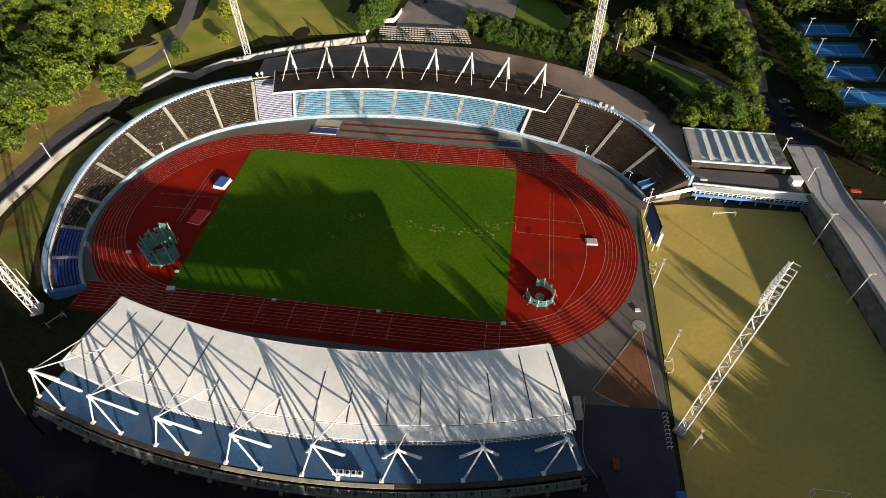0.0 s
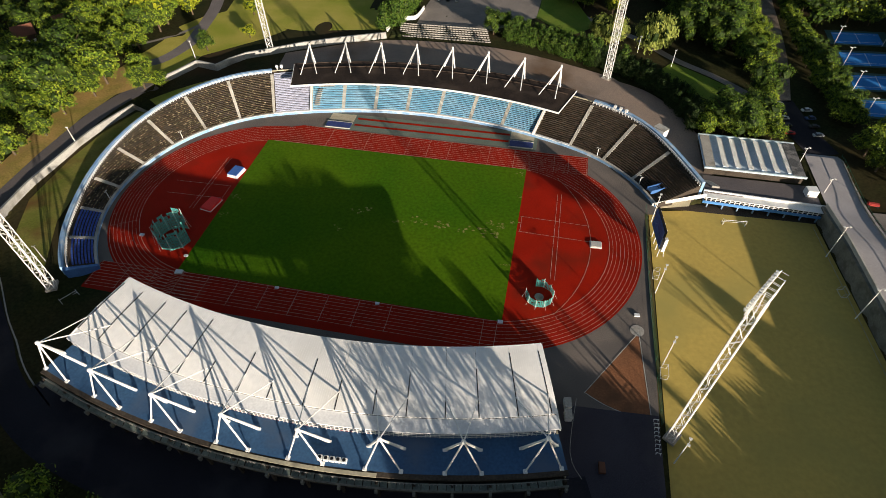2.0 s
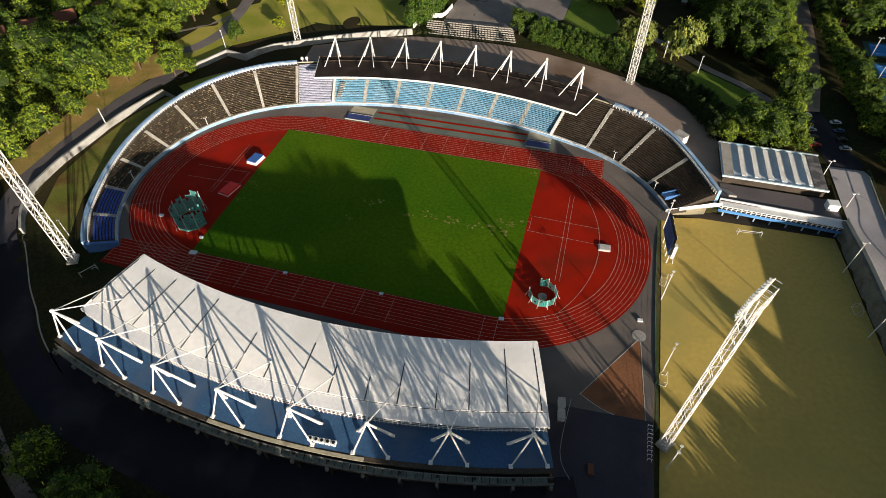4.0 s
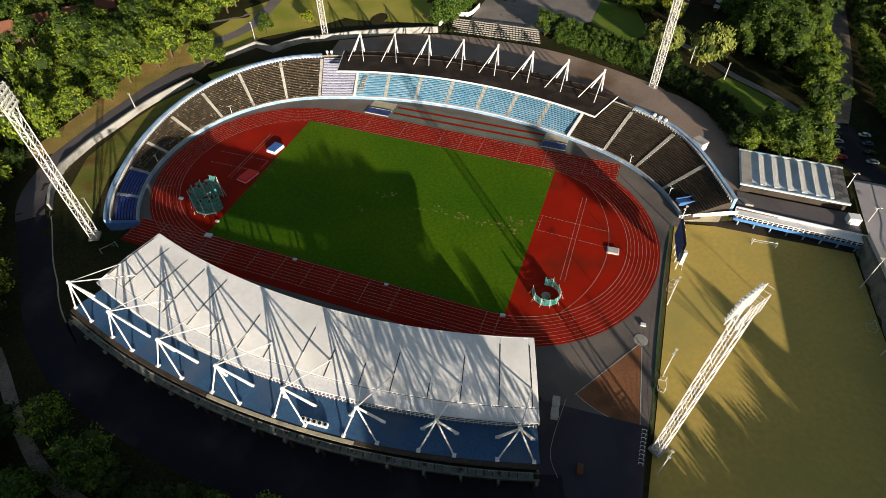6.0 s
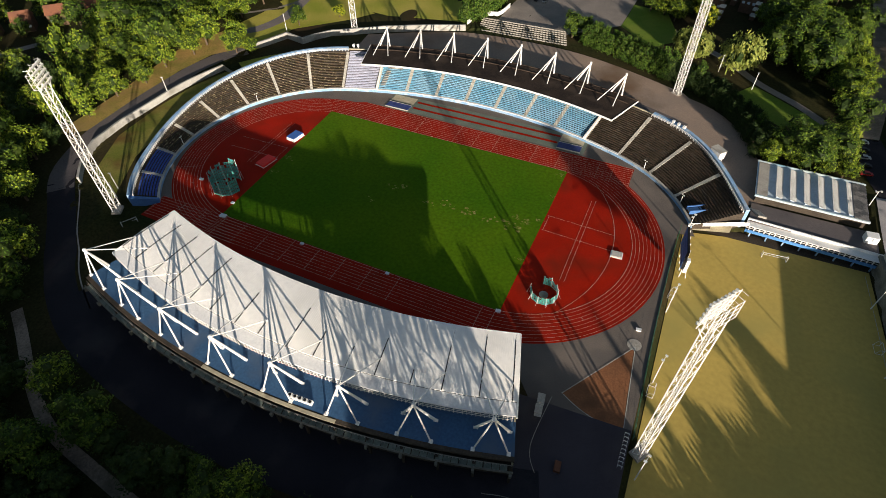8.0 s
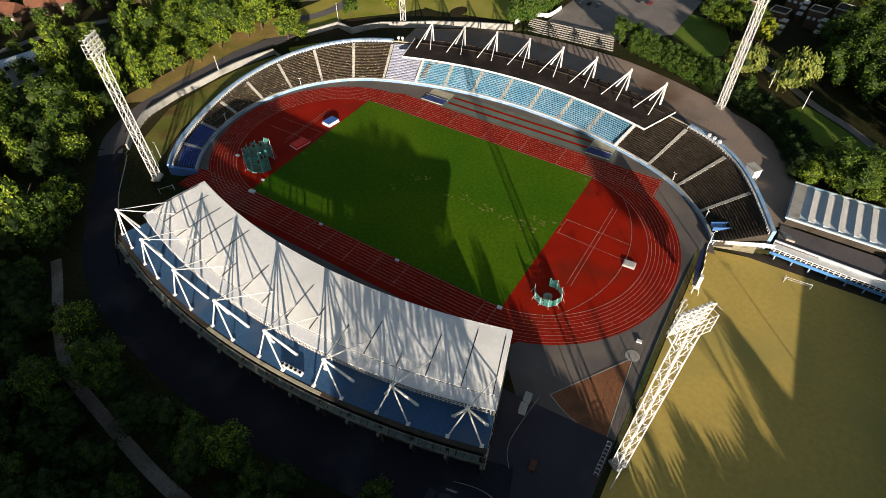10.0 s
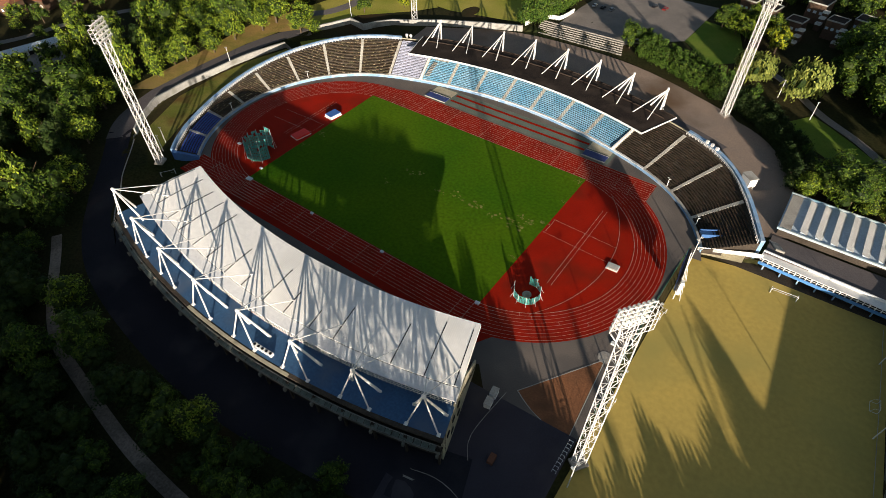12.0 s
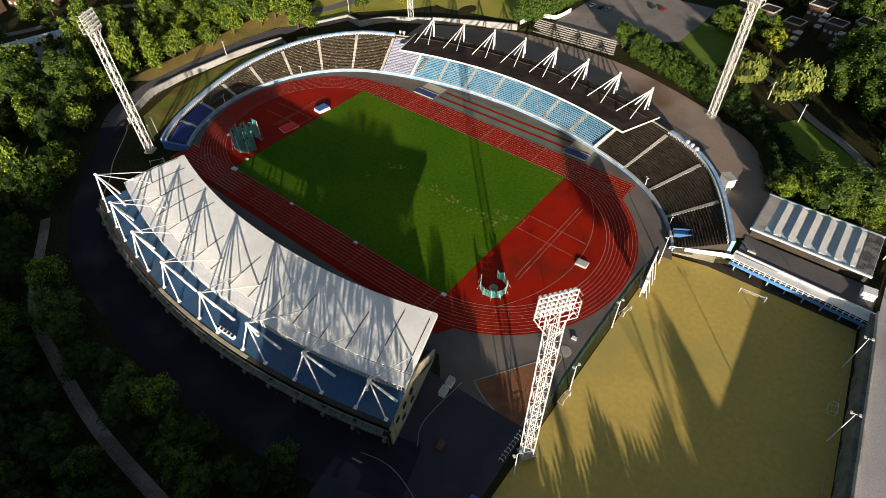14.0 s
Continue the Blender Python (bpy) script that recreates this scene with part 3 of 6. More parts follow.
# ---- covered far stand ----
far_stand = thing("grandstand", "curved grandstand with pale blue seats under a dark roof", "grandstand")
D_FAR = 20.5
flat = lambda a: D_FAR
terrace(far_stand, CF, R_FAR, flat, A_L, A_R)
n = 40
bm = bmesh.new()
sweep(bm, CF, block(R_FAR - 0.35, R_FAR + 0.1, -0.3, 1.25), A_L, A_R, n)
part("front_wall", bm, M_BLUEPAINT, far_stand, "light blue front wall")
bm = bmesh.new()
sweep(bm, CF, block(R_FAR - 0.5, R_FAR + 0.4, 1.25, 1.5), A_L, A_R, n)
part("coping", bm, M_WHITE, far_stand, "white coping")
bm = bmesh.new()
sweep(bm, CF, block(R_FAR + D_FAR + 0.8, R_FAR + D_FAR + 1.3, 0.0, 9.75), A_L, A_R, n)
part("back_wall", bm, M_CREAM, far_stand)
F_AISLES = [A_L - 0.05] + [90 + 4.6 * k for k in (3.5, 2.5, 1.5, 0.5, -0.5, -1.5, -2.5, -3.5)] + [A_R + 0.05]
for a in F_AISLES[1:-1]:
    aisle(far_stand, CF, R_FAR, flat, a, 1.5)
for i, (a, b) in enumerate(zip(F_AISLES, F_AISLES[1:])):
    if i == 0:
        v, f = rows_block(CF, R_FAR, flat, a, b, True, 0.47, 0.5)
        raw("seat_block", v, f, M_SEATWHITE, far_stand, "rows of faded lilac white seats", "stuff")
    elif i < 8:
        v, f = rows_block(CF, R_FAR, flat, a, b, True, 0.47, 0.5)
        raw("seat_block", v, f, M_SEATBLUE, far_stand, "rows of pale blue plastic seats", "stuff")
    else:
        v, f = rows_block(CF, R_FAR, flat, a, b, False, 0.485, 1.6)
        raw("bench_block", v, f, M_BENCHDARK, far_stand, "rows of dark benches", "stuff")
# cross walls at the two ends of the covered part
for a in (F_AISLES[1], F_AISLES[8]):
    bm = bmesh.new()
    h = 0.12
    sweep(bm, CF, [(R_FAR - 0.3, 0.0), (R_FAR + D_FAR, 0.0), (R_FAR + D_FAR, rise(D_FAR) + 0.25), (R_FAR - 0.3, 2.2)], a - h, a + h, 1)
    part("cross_wall", bm, M_WHITE, far_stand, "white cross wall")
# dark roof, white front edge, posts
A_RF0, A_RF1 = 108.4, 71.4
bm = bmesh.new()
sweep(bm, CF, [(177.8, 10.6), (198.6, 9.7), (198.6, 10.1), (177.8, 11.1)], A_RF0, A_RF1, 40)
part("roof", bm, M_DARKROOF, far_stand, "dark felted flat roof")
bm = bmesh.new()
sweep(bm, CF, block(177.5, 177.8, 10.55, 11.25), A_RF0, A_RF1, 40)
part("fascia", bm, M_WHITE, far_stand, "white front fascia")
for a in (A_RF0, A_RF1):
    bm = bmesh.new()
    s = 0.07 if a == A_RF0 else -0.07
    sweep(bm, CF, [(177.5, 10.55), (198.6, 9.65), (198.6, 10.2), (177.5, 11.25)], a, a + s, 1)
    part("end_trim", bm, M_WHITE, far_stand)
bm = bmesh.new()
sweep(bm, CF, block(193.3, 193.7, 10.2, 10.75), A_RF0 - 0.6, A_RF1 + 0.6, 40)
sweep(bm, CF, block(198.2, 198.6, 10.1, 10.4), A_RF0, A_RF1, 40)
part("roof_kerb", bm, M_DARKROOF, far_stand)
for k in range(8):
    a = 90 + 4.6 * (3.5 - k) + 0.15
    bm = bmesh.new()
    apex = polar(CF, 203.0, a, 16.6)
    for r, da, z, rad in ((187.5, 1.1, 10.65, 0.2), (187.5, -1.05, 10.65, 0.2), (197.8, 0.8, 10.2, 0.33), (197.8, -0.6, 10.2, 0.33)):
        bar(bm, polar(CF, r, a + da, z), apex, rad, 8)
    bar(bm, apex - Vector((0, 0, 0.5)), apex + Vector((0, 0, 0.7)), 0.45, 8)
    mast = part("mast", bm, M_STEEL, far_stand, "white four-legged roof mast")
    bm = bmesh.new()
    bar(bm, polar(CF, 203.6, a, 2.6), apex, 0.3, 8)
    part("back_post", bm, M_STEEL, mast)
bm = bmesh.new()
for k in range(8):
    a = 90 + 4.6 * (3.5 - k)
    bar(bm, polar(CF, 186.0, a, 6.0), polar(CF, 186.0, a, 10.1), 0.22, 8)
part("roof_posts", bm, M_STEEL, far_stand, "", "stuff")
# a small timber camera stair in the first blue bay
bm = bmesh.new()
for k in range(9):
    p = polar(CF, R_FAR + 2 + k * 0.9, 105.2 - 0.05 * k, rise(2 + k * 0.9) + 0.9)
    box(bm, p, (2.2, 0.7, 0.16), radians(15))
p = polar(CF, R_FAR + 11.0, 103.9, rise(11) + 1.2)
box(bm, p, (7.0, 1.6, 0.2), radians(14))
part("camera_platform", bm, M_PALE, far_stand, "pale timber stair and platform over the seats")
# loudspeaker boxes and cabin on the rim
for c, a, r in ((CR, 62.0, R_END + 20.8), (CR, 60.2, R_END + 20.8), (CR, 58.4, R_END + 20.8), (CF, 110.6, R_FAR + 22.3), (CF, 110.0, R_FAR + 22.3)):
    bx = thing("equipment_box", "white equipment boxes on the rim of the terrace", "box", "boxes on the rim")
    bm = bmesh.new()
    box(bm, polar(c, r, a, 11.1), (0.9, 1.0, 1.0), radians(a))
    b = part("body", bm, M_WHITE, bx)
    bm = bmesh.new()
    for s in (-0.5, 0.5):
        bar(bm, polar(c, r + s, a, 8.8), polar(c, r + s, a, 10.7), 0.08)
    part("stand", bm, M_STEEL, bx)
cabin = thing("cabin", "white flat-roofed cabin behind the terrace", "cabin")
bm = bmesh.new()
box(bm, (95.0, 62.2, 6.2), (4.6, 3.0, 3.2), radians(-42))
part("body", bm, M_WHITE, cabin)
bm = bmesh.new()
box(bm, (95.0, 62.2, 7.9), (5.0, 3.4, 0.2), radians(-42))
part("roof", bm, M_PALE, cabin)
for dx, dy in ((-2, -1), (2, -1), (2, 1), (-2, 1)):
    bm = bmesh.new()
    o = Matrix.Rotation(radians(-42), 3, "Z") @ Vector((dx, dy, 0))
    bar(bm, (95 + o.x, 62.2 + o.y, 2.8), (95 + o.x, 62.2 + o.y, 4.7), 0.12)
    part("leg", bm, M_STEEL, cabin)

# ---- near stand with the white roof ----
near_stand = thing("grandstand", "curved grandstand with a white panelled roof hung from white masts", "grandstand")
NA0, NA1 = -107.1, -72.7
R_RF, R_RB = 192.0, 212.9


def roof_z(r):
    t = (r - R_RF) / (R_RB - R_RF)
    return 16.5 + 0.5 * math.sin(math.pi * t) - 2.5 * t


# roof panels with dark seams between them, a grey gutter band behind
edges = [NA0] + sorted(-90 + 4.55 * (k - 3.5) + 1.05 * s for k in range(8) for s in (-1, 1)) + [NA1]
roof_p = bmesh.new()
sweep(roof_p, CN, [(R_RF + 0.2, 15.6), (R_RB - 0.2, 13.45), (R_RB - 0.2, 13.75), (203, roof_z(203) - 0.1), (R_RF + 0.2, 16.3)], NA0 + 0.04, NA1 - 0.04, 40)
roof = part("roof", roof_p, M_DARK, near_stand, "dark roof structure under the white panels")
for a, b in zip(edges, edges[1:]):
    bm = bmesh.new()
    rs = [R_RF + (209.6 - R_RF) * j / 6 for j in range(7)]
    sweep(bm, CN, [(r, roof_z(r)) for r in rs] + [(r, roof_z(r) + 0.28) for r in rs[::-1]], a + 0.008, b - 0.008, 3)
    pn = part("roof_panel", bm, M_ROOF, roof, "white roof panel")
    bm = bmesh.new()
    for k in range(1, 14):
        aa = a + (b - a) * k / 14
        sweep(bm, CN, [(r, roof_z(r) + 0.2) for r in rs] + [(r, roof_z(r) + 0.298) for r in rs[::-1]], aa - 0.012, aa + 0.012, 1)
    part("ribs", bm, M_RIB, roof, "", "stuff")
bm = bmesh.new()
sweep(bm, CN, [(209.7, roof_z(209.7) - 0.35), (R_RB, roof_z(R_RB) - 0.3), (R_RB, roof_z(R_RB) + 0.1), (209.7, roof_z(209.7) - 0.02)], NA0, NA1, 40)
part("gutter_band", bm, M_GUTTER, roof, "grey sheet gutter band")
bm = bmesh.new()
sweep(bm, CN, block(R_RF - 0.25, R_RF, 15.9, 16.82), NA0, NA1, 40)
part("front_fascia", bm, M_WHITE, near_stand, "white front fascia")
for a, s in ((NA0, -0.07), (NA1, 0.07)):
    bm = bmesh.new()
    sweep(bm, CN, [(R_RF, 15.6), (R_RB, 13.0), (R_RB, 14.2), (203, roof_z(203) + 0.32), (R_RF, 16.82)], a, a + s, 1)
    part("end_fascia", bm, M_WHITE, near_stand, "white roof end fascia")
for k, a in enumerate(edges[1:-1]):
    bm = bmesh.new()
    r0 = (204.0, 199.5, 206.0, 198.0, 202.5)[k % 5] if 4 < k < 14 else 194.0
    rr = [r0 + (209.5 - r0) * j / 5 for j in range(6)]
    sweep(bm, CN, [(r, roof_z(r) + 0.2) for r in rr] + [(r, roof_z(r) + 0.36) for r in rr[::-1]], a - 0.03, a + 0.03, 1)
    part("seam", bm, M_DARK, roof, "dark open seam")
# window strip between deck and roof: posts, sill, red panels
def piece_mesh(name, size, mat):
    """One small block that alike pieces share."""
    bm = bmesh.new()
    box(bm, (0, 0, 0), size)
    me = bpy.data.meshes.new(name)
    bm.to_mesh(me)
    bm.free()
    me.materials.append(mat)
    return me


def ring_piece(name, me, parent, r, a, z):
    p = polar(CN, r, a, z)
    return shared(name, me, parent, pose(p.x, p.y, p.z, 0, 0, a))


MULLION = piece_mesh("mullion", (0.12, 0.12, 2.4), M_WHITE)
for k in range(121):
    ring_piece("mullion", MULLION, near_stand, 212.75, NA0 + 0.25 + (NA1 - NA0 - 0.5) * k / 120, 12.5)
for z in (12.0, 12.8, 13.5):
    bm = bmesh.new()
    sweep(bm, CN, block(212.69, 212.81, z - 0.06, z + 0.06), NA0 + 0.2, NA1 - 0.2, 40)
    part("transom", bm, M_WHITE, near_stand)
REDPANEL = piece_mesh("red_panel", (0.1, 0.62, 0.4), M_REDPANEL)
for a in np.linspace(-97.0, -84.5, 40):
    ring_piece("red_panel", REDPANEL, near_stand, 212.6, float(a), 11.6)
# deck, its kerb, balcony and facade below
bm = bmesh.new()
sweep(bm, CN, block(210.6, 221.0, 10.9, 11.35), NA0, NA1, 40)
part("deck", bm, M_DECK, near_stand, "blue-grey roof deck")
bm = bmesh.new()
sweep(bm, CN, block(221.0, 222.1, 10.7, 11.3), NA0, NA1, 40)
part("deck_kerb", bm, M_STEP, near_stand, "dark deck kerb")
# slab, columns and back wall: the shade below is put into their colour
bm = bmesh.new()
sweep(bm, CN, block(220.0, 223.6, 7.4, 7.8), NA0, NA1, 40)
part("balcony_slab", bm, M_STEP, near_stand, "concrete balcony slab with shade put into its colour")
bm = bmesh.new()
sweep(bm, CN, block(223.4, 223.75, 8.5, 8.95), NA0, NA1, 40)
part("edge_beam", bm, M_FACADE, near_stand, "grey concrete edge beam")
bm = bmesh.new()
sweep(bm, CN, block(222.55, 222.65, 10.1, 10.2), NA0, NA1, 40)
for k in range(161):
    a = NA0 + 0.1 + (NA1 - NA0 - 0.2) * k / 160
    bar(bm, polar(CN, 222.6, a, 9.3), polar(CN, 222.6, a, 10.15), 0.05, 4)
part("balcony_railing", bm, M_CONC, near_stand, "", "stuff")
for k in range(17):
    a = NA0 + 0.15 + (NA1 - NA0 - 0.3) * k / 16
    bm = bmesh.new()
    box(bm, polar(CN, 222.7, a, 4.9), (0.6, 0.6, 9.6), radians(a))
    part("column", bm, M_STEP, near_stand, "concrete column with shade put into its colour")
    bm = bmesh.new()
    box(bm, polar(CN, 224.05, a, 8.0), (0.7, 0.6, 1.3), radians(a))
    part("bracket", bm, M_FACADE, near_stand, "grey concrete bracket")
bm = bmesh.new()
sweep(bm, CN, block(224.2, 224.5, -0.2, 0.3), NA0, NA1, 40)
part("kerb", bm, M_CONC, near_stand, "pale kerb round the foot of the stand")
# lean-to of grimy panes over the walkway
for k in range(72):
    a0 = NA0 + 0.3 + (NA1 - NA0 - 0.6) * k / 72
    bm = bmesh.new()
    sweep(bm, CN, [(222.15, 9.4), (223.45, 8.95), (223.45, 9.03), (222.15, 9.48)], a0 + 0.02, a0 + 0.42 + 0.03 * (k % 3 != 2), 1)
    part("pane", bm, M_GLAZE, near_stand)
bm = bmesh.new()
sweep(bm, CN, block(221.4, 222.3, 11.3, 11.45), -93.5, -83.5, 16)
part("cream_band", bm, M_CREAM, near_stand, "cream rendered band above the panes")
# near-black wall colour carries the shade under the deck
bm = bmesh.new()
sweep(bm, CN, block(219.6, 220.0, 0.5, 11.0), NA0, NA1, 40)
part("back_wall", bm, M_STEP, near_stand, "back wall with the shade put into its dark colour")
BACKWIN = piece_mesh("window", (0.14, 1.5, 1.3), M_DARK)
for z in (6.0, 9.4):
    for k in range(72):
        ring_piece("window", BACKWIN, near_stand, 220.05, NA0 + 0.3 + (NA1 - NA0 - 0.6) * (k + 0.5) / 72, z)
for a, s in ((NA0, 0.12), (NA1, -0.12)):
    bm = bmesh.new()
    sweep(bm, CN, [(207, -0.3), (221.5, -0.3), (221.5, 10.6), (210.0, 11.6), (204, 11.0), (194, 3.4), (194, -0.3), (200, -0.3)], a, a + s, 1)
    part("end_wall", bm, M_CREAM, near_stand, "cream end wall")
    for k, (r, z) in enumerate(((210, 7.5), (214, 7.5), (218, 7.5), (210, 3.5), (215, 3.5))):
        bm = bmesh.new()
        box(bm, polar(CN, r, a - (0.03 if s > 0 else -0.03), z), (1.6, 0.2, 1.2), radians(a))
        part("end_window", bm, M_DARK, near_stand)
# seating rake under the roof
bm = bmesh.new()
rk = [(194.0, -0.2)]
for k in range(16):
    rk += [(194 + k * 0.85, 1.0 + k * 0.5), (194 + k * 0.85, 1.5 + k * 0.5)]
rk += [(210.5, 9.0), (210.5, 8.2), (207.6, 8.2), (194.6, -0.2)]
sweep(bm, CN, rk, NA0, NA1, 40)
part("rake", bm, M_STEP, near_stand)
v, f = rows_block(CN, 194.0, lambda a: 12.0, NA0, NA1, True, 0.47, 0.6)
raw("seat_rows", v, f, M_SEATDEEP, near_stand, "blue seats under the roof", "stuff")
# masts with legs, struts, stays and foot plates
for k in range(8):
    a = -90 + 4.55 * (k - 3.5)
    bm = bmesh.new()
    apex = polar(CN, 218.8, a, 23.2)
    for s in (-1, 1):
        bar(bm, polar(CN, 220.7, a + 1.03 * s, 11.5), apex, 0.2, 8)
    mast = part("mast", bm, M_STEEL, near_stand, "white steel roof mast")
    for s in (-1, 1):
        bm = bmesh.new()
        bar(bm, polar(CN, 215.6, a + 1.06 * s, 11.6), apex, 0.38, 10, 0.22)
        part("strut", bm, M_STEEL, mast, "thick tapered strut")
        bm = bmesh.new()
        bar(bm, polar(CN, 205.2, a + 1.05 * s, roof_z(205.2) + 0.25), apex, 0.15, 6)
        part("stay", bm, M_STEEL, mast)
        for r, sz in ((220.7, (0.9, 0.9, 0.3)), (215.6, (0.5, 1.1, 0.7))):
            bm = bmesh.new()
            box(bm, polar(CN, r, a + 1.04 * s, 11.55), sz, radians(a))
            part("foot_plate", bm, M_WHITE, mast)
    bm = bmesh.new()
    bmesh.ops.create_uvsphere(bm, u_segments=10, v_segments=6, radius=0.55, matrix=Matrix.Translation(apex))
    part("node", bm, M_WHITE, mast)
# air units on the deck
for k in range(5):
    ac = thing("air_unit", "white air-conditioning units on the roof deck", "air unit", "air units on the deck")
    bm = bmesh.new()
    p = polar(CN, 219.6, -86.9 + 0.36 * k, 11.9)
    box(bm, p, (1.0, 1.1, 1.0), radians(-86))
    part("casing", bm, M_WHITE, ac)
    bm = bmesh.new()
    bar(bm, p + Vector((0, 0, 0.5)), p + Vector((0, 0, 0.62)), 0.38, 12)
    part("fan_cover", bm, M_DARK, ac)


# ---- floodlight towers ----
def tower(x, y, z0, top, face, wide=2.7, deep=1.9):
    """A lattice mast with two wide faces; its head of lamps looks towards face."""
    th = thing("floodlight_tower", "white lattice floodlight tower with a rack of lamps", "floodlight tower", "floodlight towers")
    ang = math.atan2(face[1] - y, face[0] - x)
    rot = Matrix.Translation((x, y, z0)) @ Matrix.Rotation(ang - math.pi / 2, 4, "Z")
    hgt = top - z0 - 4.0

    def P(u, v, h):
        return rot @ Vector((u, v, h))

    def legs(h):
        t = h / hgt
        w, d = wide / 2, deep / 2
        return [(-w, -d), (w, -d), (w, d), (-w, d)]
    for i in range(4):
        bm = bmesh.new()
        bar(bm, P(*legs(0)[i], 0), P(*legs(hgt)[i], hgt), 0.14, 6)
        part("leg", bm, M_STEEL, th)
    bm = bmesh.new()
    n = 18
    for k in range(n):
        h0, h1 = hgt * k / n, hgt * (k + 1) / n
        a, b = legs(h0), legs(h1)
        for i in range(4):
            j = (i + 1) % 4
            m, o = (i, j) if k % 2 == 0 else (j, i)
            bar(bm, P(*a[m], h0), P(*b[o], h1), 0.075, 5)
            if k % 2 == 0:
                bar(bm, P(*b[i], h1), P(*b[j], h1), 0.06, 5)
    part("lattice", bm, M_STEEL, th, "", "stuff")
    bm = bmesh.new()
    for s in (-0.25, 0.25):
        bar(bm, P(s, 0, 0), P(s, 0, hgt), 0.05, 4)
    for k in range(int(hgt / 1.6)):
        bar(bm, P(-0.25, 0, k * 1.6), P(0.25, 0, k * 1.6), 0.03, 4)
    part("ladder", bm, M_STEEL, th)
    bm = bmesh.new()
    box(bm, (rot @ Vector((0, 0, 0.2))), (wide + 1.2, deep + 1.2, 0.8), ang - math.pi / 2)
    part("base", bm, M_CONC, th, "concrete base")
    # head: open frame with four tiers of lamps, a platform behind each tier
    bm = bmesh.new()
    hw, h0 = 3.6, hgt - 0.6
    tiers = 5
    for u in (-hw, -hw / 2, 0, hw / 2, hw):
        bar(bm, P(u, 1.0, h0), P(u, 0.4, h0 + 6.6), 0.09, 5)
        bar(bm, P(u, -0.9, h0 + 0.4), P(u, -0.9, h0 + 5.0), 0.07, 5)
    for k in range(tiers):
        h = h0 + 0.5 + k * 1.45
        bar(bm, P(-hw, 1.0 - 0.12 * k, h), P(hw, 1.0 - 0.12 * k, h), 0.09, 5)
        bar(bm, P(-hw, -0.9, h * 1.0), P(hw, -0.9, h * 1.0), 0.07, 5) if k < 4 else None
        for u in (-hw, 0, hw):
            bar(bm, P(u, 1.0 - 0.12 * k, h), P(u, -0.9, h), 0.06, 4)
    for s in (-1, 1):
        bar(bm, P(s * wide * 0.37, 0, hgt - 5.0), P(s * hw, 0.6, h0 + 0.3), 0.1, 5)
    part("head_frame", bm, M_STEEL, th, "open steel head frame")
    for k in range(tiers):
        h = h0 + 0.9 + k * 1.35
        for i in range(8):
            bm = bmesh.new()
            u = -hw + 0.45 + i * (2 * hw - 0.9) / 7
            c0, c1 = P(u, 1.0 - 0.12 * k, h), P(u, 1.45 - 0.12 * k, h - 0.2)
            bar(bm, c0, c1, 0.22, 8, 0.42)
            part("lamp", bm, M_LAMP, th)
    return th


tower(91.1, -62.9, -0.2, 57.5, (-3, 4))
tower(-91.9, -51.7, 2.8, 55.6, (-3, 0))
tower(-87.6, 101.9, 2.9, 54.0, (-3, 0))
tower(74.8, 105.6, 2.9, 54.0, (-3, 0))

# ---- right side: turf pitch, fence, scoreboard, lamp posts ----
turf = sheet("turf_pitch", [(90.2, 22.4), (104, 25.6), (146.2, 26.6), (151.0, -26), (156, -85), (158, -140), (90.2, -140)], -1.44, M_TURF, None, "olive sand-filled turf pitch")
tagged(turf, kind="structure", category="pitch")


line_strip("turf_kerb", [(145.0, 24.5), (147.0, 1.5), (148.0, -11.6), (149.4, -30), (151.6, -60), (156.0, -120)], 0.16, -1.36, turf, M_PALE)


def mesh_fence(name, line, h, low, mat, label, posts=4.5):
    """A fence of posts, rails and close wires."""
    th = thing(name, label, "fence")
    pts = spline(line, posts)
    bm = bmesh.new()
    for p in pts:
        g = level(p.x, p.y) + low
        bar(bm, (p.x, p.y, g), (p.x, p.y, g + h), 0.05, 5)
    part("posts", bm, mat, th, "", "stuff")
    bm = bmesh.new()
    for p, q in zip(pts, pts[1:]):
        z0, z1 = level(p.x, p.y) + low, level(q.x, q.y) + low
        for k in range(5):
            t = h * (0.25 + 0.75 * k / 4)
            bar(bm, (p.x, p.y, z0 + t), (q.x, q.y, z1 + t), 0.015, 4)
    part("wires", bm, mat, th, "", "stuff")
    for p, q in zip(pts, pts[1:]):
        c = (p + q) / 2
        bm = bmesh.new()
        box(bm, (c.x, c.y, level(c.x, c.y) + low + 0.14), ((q - p).length, 0.06, 0.28), math.atan2(q.y - p.y, q.x - p.x))
        part("kickboard", bm, mat, th, "dark green kickboard")
    return th


mesh_fence("mesh_fence", [(88.9, 22.5), (88.2, 0), (88.2, -30), (89.0, -60)], 2.4, 0.0, M_FENCE, "green netted fence between track and turf pitch")


